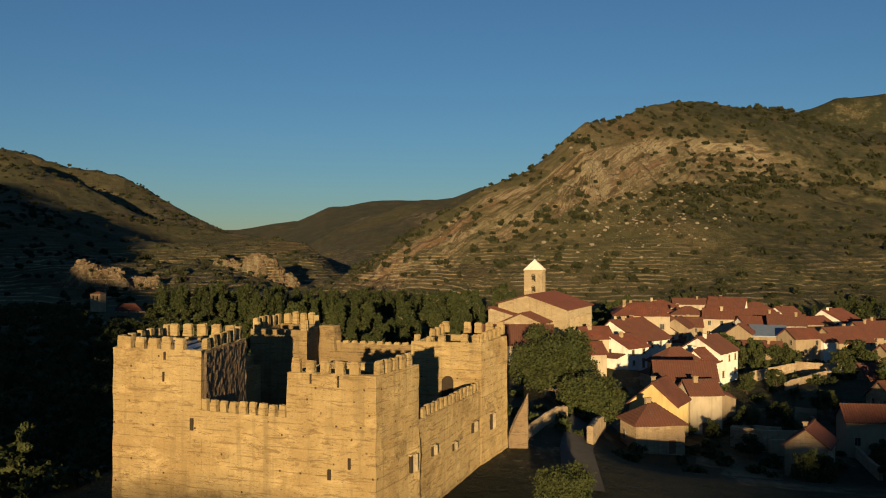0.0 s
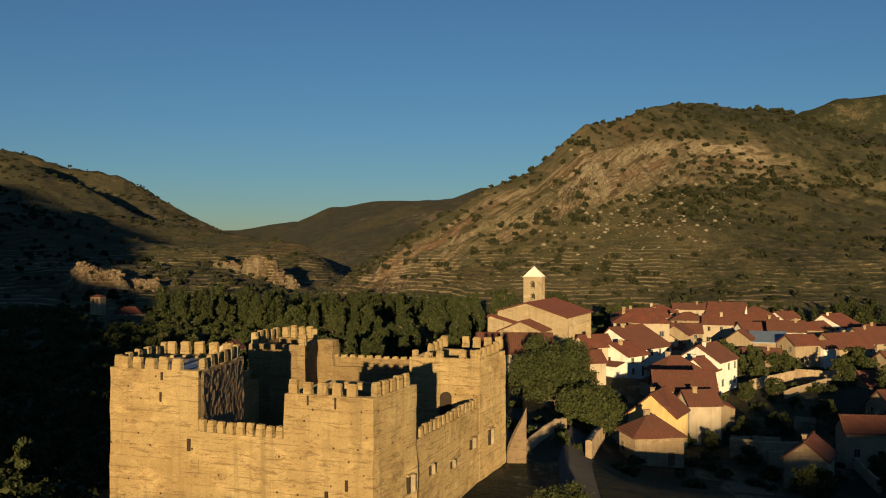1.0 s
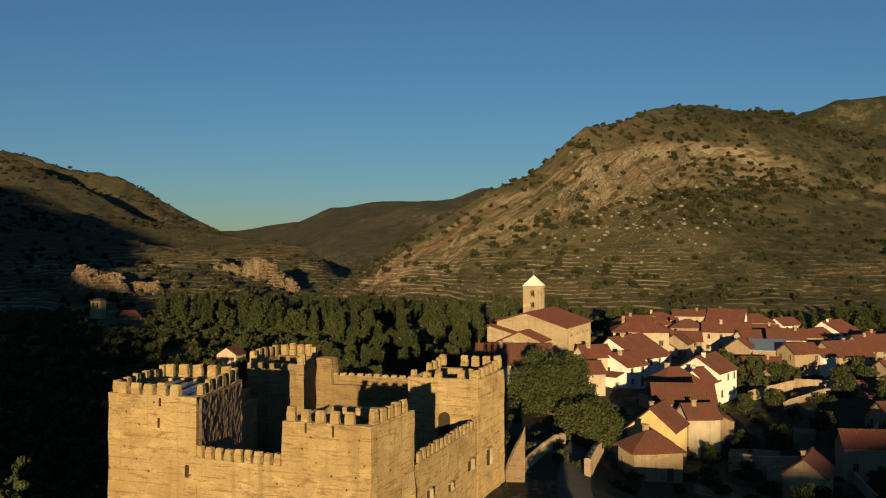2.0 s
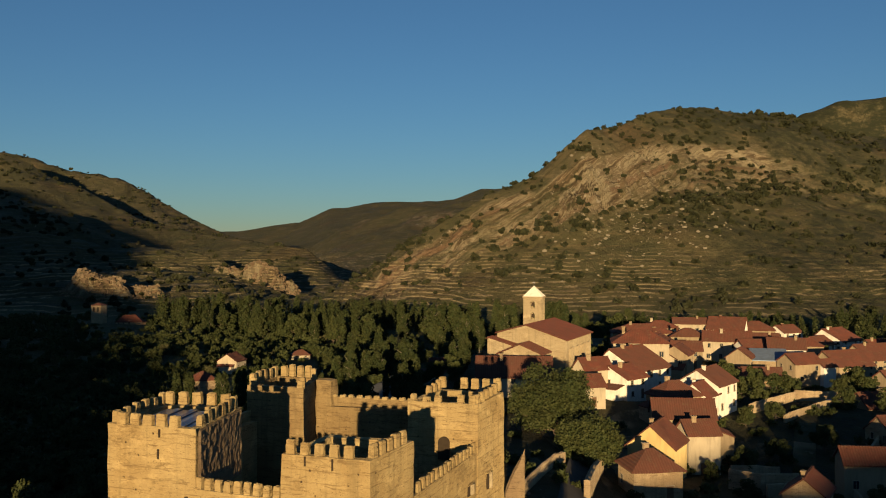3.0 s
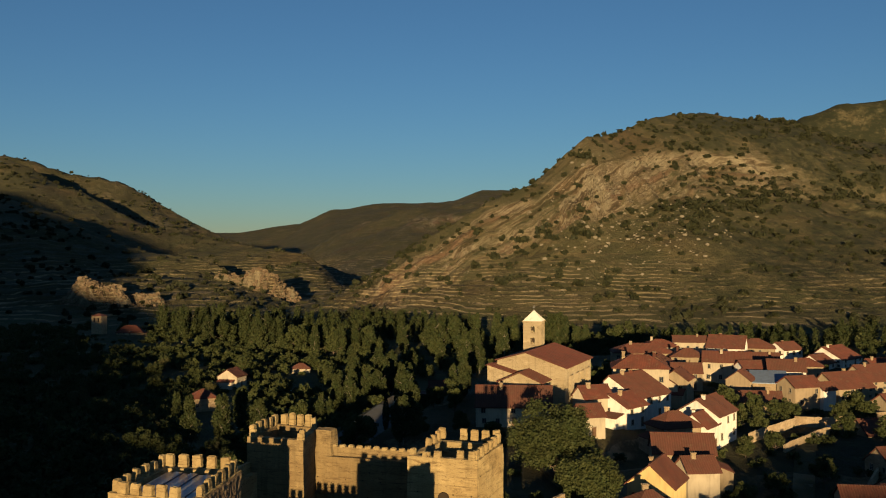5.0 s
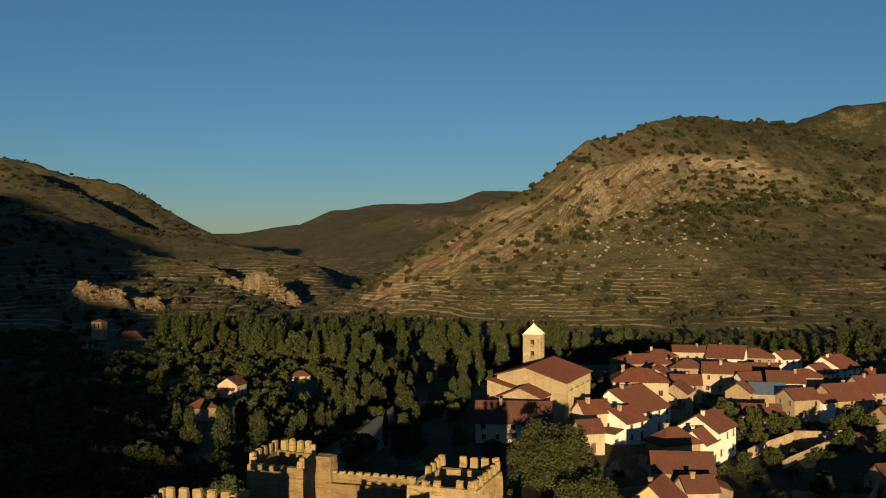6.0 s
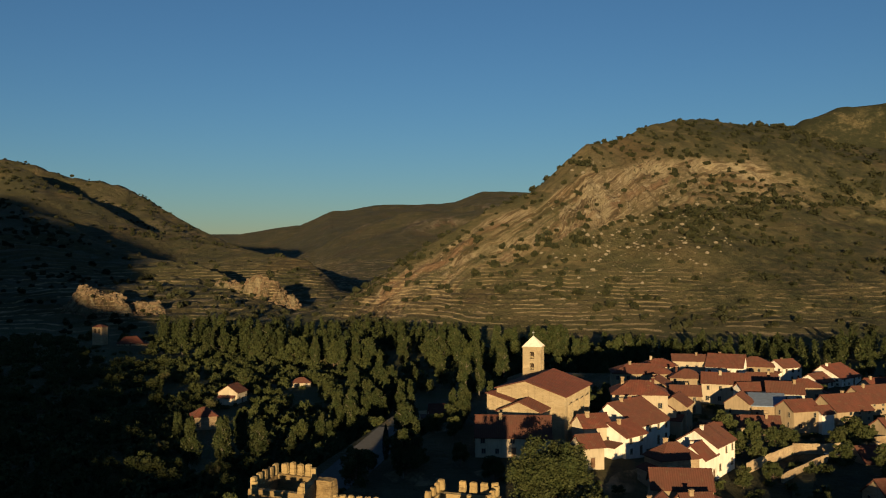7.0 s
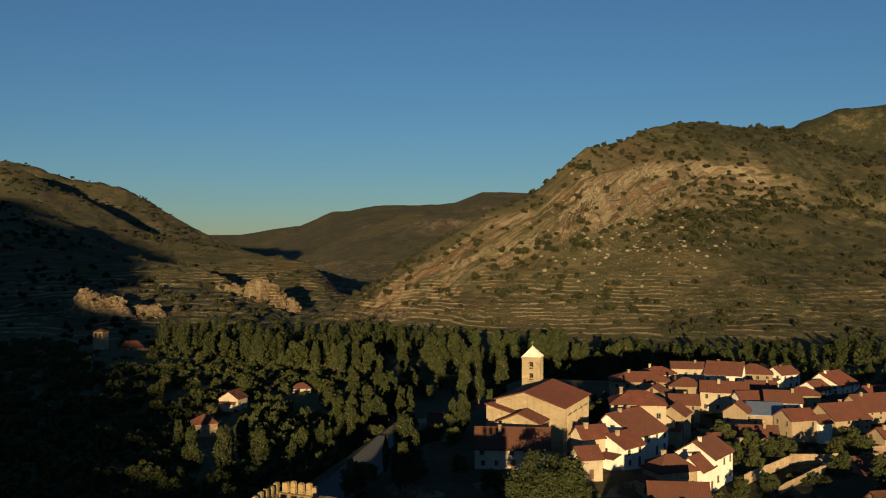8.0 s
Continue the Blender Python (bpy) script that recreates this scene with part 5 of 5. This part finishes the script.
# gardens in and round the village
for x, y, s in ((75, 224, 0.8), (80, 222, 0.7), (68, 215, 0.7), (71, 208, 0.6), (86, 228, 0.6), (98, 230, 0.7), (104, 236, 0.8), (112, 244, 0.6),
                (119, 247, 0.7), (127, 256, 0.7), (93, 215, 0.6), (100, 208, 0.7), (62, 190, 0.5), (66, 236, 0.9), (71, 234, 0.8), (42, 248, 0.9),
                (36, 252, 1.0), (47, 258, 0.9), (3, 216, 0.6), (-2, 225, 0.5), (10, 175, 0.6), (4, 190, 0.5), (52, 160, 0.5), (62, 172, 0.5),
                (74, 180, 0.6), (70, 196, 0.5), (95, 196, 0.5), (110, 208, 0.6), (44, 152, 0.4), (58, 150, 0.4), (122, 236, 0.7), (132, 246, 0.7),
                (140, 262, 0.7), (104, 288, 0.6), (122, 300, 0.6), (48, 205, 0.35), (-8, 182, 0.6), (-16, 176, 0.7), (7, 240, 0.6),
                (60, 120, 0.6), (66, 140, 0.5), (84, 150, 0.6), (92, 160, 0.6), (50, 122, 0.5), (44, 113, 0.45), (80, 138, 0.6),
                (96, 176, 0.6), (62, 128, 0.5), (46, 140, 0.4), (88, 170, 0.5), (100, 184, 0.6), (74, 120, 0.6), (56, 110, 0.6)):
    spots.append((x, y, "broad", s))
for x, y, kind, s in spots:
    if not clear(x, y, 0.5 if kind == "broad" and s < 0.9 and y < 300 and x > 0 else 2.0):
        continue
    meshes = r.choice(KINDS[kind])
    lab = {"broad": "leafy green broadleaf tree", "dry": "thin olive-green tree with dry leaves", "poplar": "tall narrow poplar with yellow-green leaves"}[kind]
    tree(meshes, x, y, s * r.uniform(0.9, 1.1), r.uniform(0.85, 1.2), r.uniform(0, 360), lab, name="poplar_tree" if kind == "poplar" else "tree")

# three poplars standing alone on the river meadow, and a few beside them
for k, (x, y, s) in enumerate(((-73, 268, 0.78), (-63, 267, 0.80), (-53, 270, 0.72), (-37, 262, 0.5), (-28, 280, 0.62))):
    tree(KINDS["poplar"][k % 3], x, y, s, 1.05, 70 * k, "tall poplar standing alone on the meadow", name="poplar_tree")

# a dark cypress by the road
cy_v, cy_f = leaf_cloud([(Vector((math.cos(a) * w, math.sin(a) * w, z)), Vector((math.cos(a), math.sin(a), 0.4)))
                         for z, a, w in ((zz, r.uniform(0, 6.28), 0.75 * math.sin(math.pi * min(1, 0.12 + zz / 9)) * r.uniform(0.7, 1.0))
                                         for zz in (r.uniform(0.2, 7.8) for _ in range(1300)))], 0.3, r)
tv, tf = [], []
limb(tv, tf, Vector((0, 0, -0.5)), Vector((0, 0, 6)), 0.12, 0.04)
tree((raw_mesh("crown", cy_v, cy_f, SCRUB), raw_mesh("trunk", tv, tf, BARK)), -12.0, 200, 1.0, 1.0, 0, "slim dark cypress beside the road", name="cypress")


# ---------------------------------------------------------------- woods and scrub past counting
def scatter(name, spots, kind, leaves, size, leaf_mat, label, seed):
    """One mesh of many low crowns: (x, y, height, width)."""
    rr = random.Random(seed)
    verts, faces = [], []
    variants = []
    for k in range(6):
        p = crown_points(kind, 1.0, 1.0, leaves, random.Random(seed + k))
        variants.append(p)
    zs = ground(np.array([s[0] for s in spots]), np.array([s[1] for s in spots]))
    for (x, y, h, w), z in zip(spots, zs):
        m = Matrix.Translation((x, y, z - 0.12 * h)) @ Matrix.Rotation(rr.uniform(0, 6.28), 4, "Z") @ Matrix.Diagonal((w, w, h, 1))
        pts = [(m @ p, d) for p, d in rr.choice(variants)]
        v, f = leaf_cloud(pts, size * w, rr)
        k = len(verts)
        verts += v
        faces += [tuple(i + k for i in q) for q in f]
    ob = tagged(new(name, raw_mesh(name, verts, faces, leaf_mat)), label, "vegetation", kind="stuff")
    return ob


rr = random.Random(31)
wood = []
for k in range(1250):
    y = rr.uniform(190, 600)
    x = rr.uniform(-0.52, -0.06) * y
    if clear(x, y, 3):
        wood.append((x, y, rr.uniform(3, 6.5), rr.uniform(4, 8)))
for k in range(330):
    x = rr.uniform(-20, 330)
    y = rr.uniform(395, 570)
    wood.append((x, y, rr.uniform(5, 12), rr.uniform(4, 8)))
scatter("far_woods", wood, "broad", 330, 0.15, LEAF, "dark green riverside woods and thickets", 50)
poplars = [(rr.uniform(-178, 20), rr.uniform(562, 615), rr.uniform(11, 20), rr.uniform(4, 6.5)) for _ in range(170)]
poplars += [(rr.uniform(40, 320), rr.uniform(520, 570), rr.uniform(8, 14), rr.uniform(4, 6)) for _ in range(150)]
scatter("far_poplars", poplars, "poplar", 420, 0.17, POPLAR, "far rows of yellow-green poplars by the river", 60)
scrub = []
tries = [(rr.uniform(-0.48, 0.5), rr.uniform(630, 1130)) for _ in range(12000)] + [(rr.uniform(-0.5, -0.15), rr.uniform(1100, 1760)) for _ in range(6000)]
tz = ground(np.array([s * y for s, y in tries]), np.array([y for s, y in tries]))
for (s, y), z in zip(tries, tz):
    x = s * y
    dens = 0.16 + 1.5 * value_noise(np.array([x / 60]), np.array([y / 40]), 12)[0]
    high = smooth(40, 110, z) if s > 0 else 0.3
    belt = math.exp(-((z - 52 - 150 * (s - 0.15)) / 12) ** 2) * (s > 0.06)
    thin = 0.35 if s < -0.1 and z < 45 else 1.0
    if rr.random() < thin * (max(0, dens) * (0.25 + 0.5 * high) + 0.5 * belt + 0.035 + 0.16 * (s > 0.25 and z > 85) + 0.10 * (-0.12 < s < 0.16 and z > 5)):
        big = 1.0 + 1.1 * rr.random() ** 3 + 0.7 * belt * rr.random()
        scrub.append((x, y, rr.uniform(1.8, 3.2) * big, rr.uniform(2.6, 4.6) * big))
scatter("hill_scrub", scrub, "broad", 90, 0.42, SCRUB, "scattered dark evergreen scrub on the hillsides", 70)

# ---------------------------------------------------------------- lanes
def lane(name, pts, width, material, label):
    """A road ribbon laid on the ground."""
    rows = []
    n = 12
    for (a, b) in zip(pts, pts[1:]):
        for k in range(n):
            rows.append(Vector(a).lerp(Vector(b), k / n))
    rows.append(Vector(pts[-1]))
    xs, ys = [], []
    for i, p in enumerate(rows):
        d = (rows[min(i + 1, len(rows) - 1)] - rows[max(i - 1, 0)]).normalized()
        nrm = Vector((-d.y, d.x))
        xs.append([p.x + nrm.x * width * k / 4 for k in range(-2, 3)])
        ys.append([p.y + nrm.y * width * k / 4 for k in range(-2, 3)])
    xs, ys = np.array(xs), np.array(ys)
    return tagged(sheet(name, xs, ys, ground(xs, ys) + 0.22, material), label, "road", kind="structure")


lane("road", [(-32, 172), (-23, 206), (-17.5, 240), (-13, 268)], 11, ASPHALT, "broad grey road curving below the castle")
lane("road", [(14, 92), (16, 112), (23, 150), (26, 175)], 4, LANE, "narrow lane running past the castle")
lane("road", [(66, 170), (76, 195), (88, 222), (100, 240)], 4, EARTH, "dusty lane between garden walls")


# ---------------------------------------------------------------- garden walls and small things
def garden_wall(pts, high, label, thick=0.5, material=HOUSE_STONE):
    """A rough stone wall that follows the ground along a line of plan points."""
    bm = bmesh.new()
    rows = []
    line = []
    for a, b in zip(pts, pts[1:]):
        n = max(2, int(math.dist(a, b) / 1.5))
        line += [Vector(a).lerp(Vector(b), k / n) for k in range(n)]
    line.append(Vector(pts[-1]))
    for i, p in enumerate(line):
        d = (line[min(i + 1, len(line) - 1)] - line[max(i - 1, 0)]).normalized()
        s = Vector((-d.y, d.x)) * thick / 2
        z = level(p.x, p.y)
        top = z + high + 0.2 * noise.noise(Vector((p.x * 0.4, p.y * 0.4, 0)))
        rows.append([bm.verts.new(c) for c in ((p.x - s.x, p.y - s.y, z - 1.2), (p.x - s.x, p.y - s.y, top), (p.x, p.y, top + 0.12),
                                               (p.x + s.x, p.y + s.y, top), (p.x + s.x, p.y + s.y, z - 1.2))])
    for r0, r1 in zip(rows, rows[1:]):
        for k in range(5):
            bm.faces.new((r0[k], r0[(k + 1) % 5], r1[(k + 1) % 5], r1[k]))
    bm.faces.new(rows[0][::-1]), bm.faces.new(rows[-1])
    bmesh.ops.recalc_face_normals(bm, faces=bm.faces[:])
    return tagged(new("garden_wall", mesh_of("garden_wall", bm, material)), label, "wall", group="garden walls")


garden_wall([(66, 200), (84, 222)], 2.2, "rough stone garden wall beside the lane")
garden_wall([(84, 222), (99, 229)], 2.6, "tall rough stone garden wall beside the lane")
garden_wall([(72, 196), (92, 219)], 1.6, "low stone garden wall beside the lane")
garden_wall([(104, 242), (128, 249), (150, 262)], 2.0, "long stone garden wall below the houses")
garden_wall([(49, 158), (58, 160)], 1.8, "low stone wall round a yard")
garden_wall([(50, 150), (62, 153)], 2.2, "stone yard wall with a ragged top")
garden_wall([(78, 172), (94, 196)], 1.8, "stone wall along the lower lane")
garden_wall([(9, 113), (13.5, 126), (18.5, 140)], 1.5, "rough stone wall along the lane past the castle")
garden_wall([(18.6, 118), (22, 134), (26, 151)], 2.4, "tall stone wall beside the shaded lane", 0.8)
garden_wall([(46, 149), (50, 146), (57, 149)], 3.2, "broken wall of a roofless stone barn")
garden_wall([(50, 143), (58, 146.5)], 2.4, "ragged stone yard wall below the barn")
garden_wall([(62, 132), (66, 150), (74, 168)], 1.8, "stone wall along the lower lane")
garden_wall([(30, 172), (40, 176)], 2.0, "stone wall round a house yard")


def car(x, y, turn, paint, label):
    """A small parked car: body, glasshouse, four wheels."""
    ob = tagged(new("car"), label, "car", group="parked cars")
    ob.matrix_world = pose(x, y, level(x, y) + 0.25, 0, 0, turn)
    bm = bmesh.new()
    prof = [(-2.0, 0.35), (-2.05, 0.75), (-1.7, 0.92), (-0.9, 0.98), (1.0, 1.0), (1.9, 0.88), (2.05, 0.6), (2.0, 0.35)]
    a = [bm.verts.new((px, -0.85, pz)) for px, pz in prof]
    b = [bm.verts.new((px, 0.85, pz)) for px, pz in prof]
    bm.faces.new(a), bm.faces.new(b[::-1])
    for i in range(len(prof)):
        bm.faces.new((a[i - 1], a[i], b[i], b[i - 1]))
    bmesh.ops.recalc_face_normals(bm, faces=bm.faces[:])
    part("body", bm, paint, ob)
    bm = bmesh.new()
    low = [bm.verts.new(c) for c in ((-1.6, -0.8, 0.93), (1.1, -0.8, 0.98), (1.1, 0.8, 0.98), (-1.6, 0.8, 0.93))]
    hi = [bm.verts.new(c) for c in ((-1.1, -0.62, 1.45), (0.4, -0.62, 1.47), (0.4, 0.62, 1.47), (-1.1, 0.62, 1.45))]
    bm.faces.new(hi)
    for i in range(4):
        bm.faces.new((low[i - 1], low[i], hi[i], hi[i - 1]))
    part("windows", bm, GLASS, ob, "dark car windows")
    part("roof_panel", box(-1.12, 0.42, -0.63, 0.63, 1.46, 1.5), paint, ob)
    for wx in (-1.3, 1.3):
        for wy in (-0.82, 0.82):
            bm = bmesh.new()
            bmesh.ops.create_cone(bm, cap_ends=True, segments=14, radius1=0.31, radius2=0.31, depth=0.2)
            bmesh.ops.rotate(bm, verts=bm.verts, matrix=Matrix.Rotation(math.pi / 2, 3, "X"))
            bmesh.ops.translate(bm, verts=bm.verts, vec=(wx, wy, 0.31))
            part("wheel", bm, DARKWOOD, ob, "black tyre")


CAR_GREY = simple("car_paint", (0.10, 0.11, 0.13), 0.3, 2.0, 0.4)
CAR_WHITE = simple("white_car_paint", (0.65, 0.65, 0.64), 0.3, 2.0)
car(91, 219, 60, CAR_GREY, "dark grey car parked on the lane")
car(81, 172, 30, CAR_WHITE, "white car parked beside a wall")

# undergrowth in gardens and on the castle slope
low_green = []
g = random.Random(77)
for k in range(520):
    x, y = g.uniform(8, 150), g.uniform(120, 300)
    if clear(x, y, -0.5) and not (x < 40 and 200 < y):
        low_green.append((x, y, g.uniform(0.8, 2.6), g.uniform(1.4, 3.6)))
for k in range(160):
    x, y = g.uniform(-60, -30), g.uniform(60, 180)
    if clear(x, y, -1):
        low_green.append((x, y, g.uniform(1.0, 3.5), g.uniform(1.6, 4.5)))
for k in range(620):
    y = g.uniform(150, 540)
    x = g.uniform(-0.5, -0.07) * y
    if all(math.hypot(x - hx, y - hy) > k2 + 2 for hx, hy, k2 in HOMES) and (y > 320 or clear(x, y, -2)):
        low_green.append((x, y, g.uniform(0.9, 2.2), g.uniform(2.0, 4.2)))
scatter("garden_shrubs", low_green, "broad", 130, 0.22, LEAF, "dark green garden shrubs and weeds", 90)


# ---------------------------------------------------------------- boulders strewn on the slope
def boulders(count, seed):
    rr = random.Random(seed)
    spots = []
    while len(spots) < count:
        s, y = rr.uniform(0.08, 0.36), rr.uniform(690, 900)
        if rr.random() < math.exp(-((s - 0.22) / 0.08) ** 2) * math.exp(-((y - 770 - 250 * (s - 0.15)) / 55) ** 2):
            spots.append((s * y, y))
    zs = ground(np.array([p[0] for p in spots]), np.array([p[1] for p in spots]))
    t = (1 + 5 ** 0.5) / 2
    base = [Vector(c).normalized() for c in ((-1, t, 0), (1, t, 0), (-1, -t, 0), (1, -t, 0), (0, -1, t), (0, 1, t), (0, -1, -t), (0, 1, -t),
                                            (t, 0, -1), (t, 0, 1), (-t, 0, -1), (-t, 0, 1))]
    tri = [(0, 11, 5), (0, 5, 1), (0, 1, 7), (0, 7, 10), (0, 10, 11), (1, 5, 9), (5, 11, 4), (11, 10, 2), (10, 7, 6), (7, 1, 8),
           (3, 9, 4), (3, 4, 2), (3, 2, 6), (3, 6, 8), (3, 8, 9), (4, 9, 5), (2, 4, 11), (6, 2, 10), (8, 6, 7), (9, 8, 1)]
    verts, faces = [], []
    for (x, y), z in zip(spots, zs):
        size = 0.45 + 1.5 * rr.random() ** 3.5
        k = len(verts)
        verts += [Vector((x, y, z)) + Vector((v.x * 1.2, v.y, v.z * 0.85)) * size * rr.uniform(0.75, 1.2) for v in base]
        faces += [(a + k, b + k, c + k) for a, b, c in tri]
    return tagged(new("boulders", raw_mesh("boulders", verts, faces, BOULDER)), "pale boulders strewn over the dry slope", "rocks", kind="stuff")


BOULDER = simple("pale_boulder", (0.22, 0.185, 0.132), 0.95, 0.8)
boulders(450, 5)


def crag(name, heaps, seed, label):
    """Broken blocks of bedded rock heaped on an outcrop: plan centre, half widths and how many."""
    rr = random.Random(seed)
    spots = []
    for px, py, wx, wy, count in heaps:
        while count:
            a, d = rr.uniform(0, 6.28), rr.random() ** 0.6
            spots.append((px + math.cos(a) * d * wx, py + math.sin(a) * d * wy))
            count -= 1
    zs = ground(np.array([q[0] for q in spots]), np.array([q[1] for q in spots]))
    verts, faces = [], []
    for (x, y), z in zip(spots, zs):
        size = 0.45 + 1.5 * rr.random() ** 2.5
        m = Matrix.Translation((x, y, z - 0.1 * size)) @ Euler((rr.gauss(0, 0.25), rr.gauss(0.15, 0.25), rr.uniform(0, 6.28))).to_matrix().to_4x4()
        k = len(verts)
        for cz in (-1, 1):
            for cx, cy in ((-1, -1), (1, -1), (1, 1), (-1, 1)):
                taper = 1.0 if cz < 0 else rr.uniform(0.55, 0.95)
                verts.append(m @ Vector((cx * taper * size * rr.uniform(0.8, 1.3), cy * taper * size * rr.uniform(0.6, 1.0), cz * size * rr.uniform(0.45, 0.8))))
        faces += [tuple(i + k for i in f) for f in ((3, 2, 1, 0), (4, 5, 6, 7), (0, 1, 5, 4), (1, 2, 6, 5), (2, 3, 7, 6), (3, 0, 4, 7))]
    return tagged(new(name, raw_mesh(name, verts, faces, CRAG)), label, "rocks", kind="stuff")


def crag_stone():
    m = Mat("crag_stone", 0.95)
    c = m.mix(m.per_island(), (0.115, 0.075, 0.043), (0.21, 0.155, 0.095))
    c = m.mix(m.math("MULTIPLY", m.step(m.noise(0.35, 6, (1, 1, 2.2), 0.7), 0.45, 0.65), 0.75), c, (0.085, 0.055, 0.033))
    m.bump(m.noise(1.2, 6, (1, 1, 2), 0.7), 0.9, 0.3)
    return m.done(c)


CRAG = crag_stone()
crag("rock_outcrop", [(-267, 708, 25, 13, 420), (-236, 719, 21, 10, 240)], 3, "craggy brown rock outcrop above the river trees")
crag("rock_outcrop", [(-154, 838, 25, 16, 430), (-182, 848, 26, 14, 150)], 4, "broken crag of layered brown rock at the hill foot")
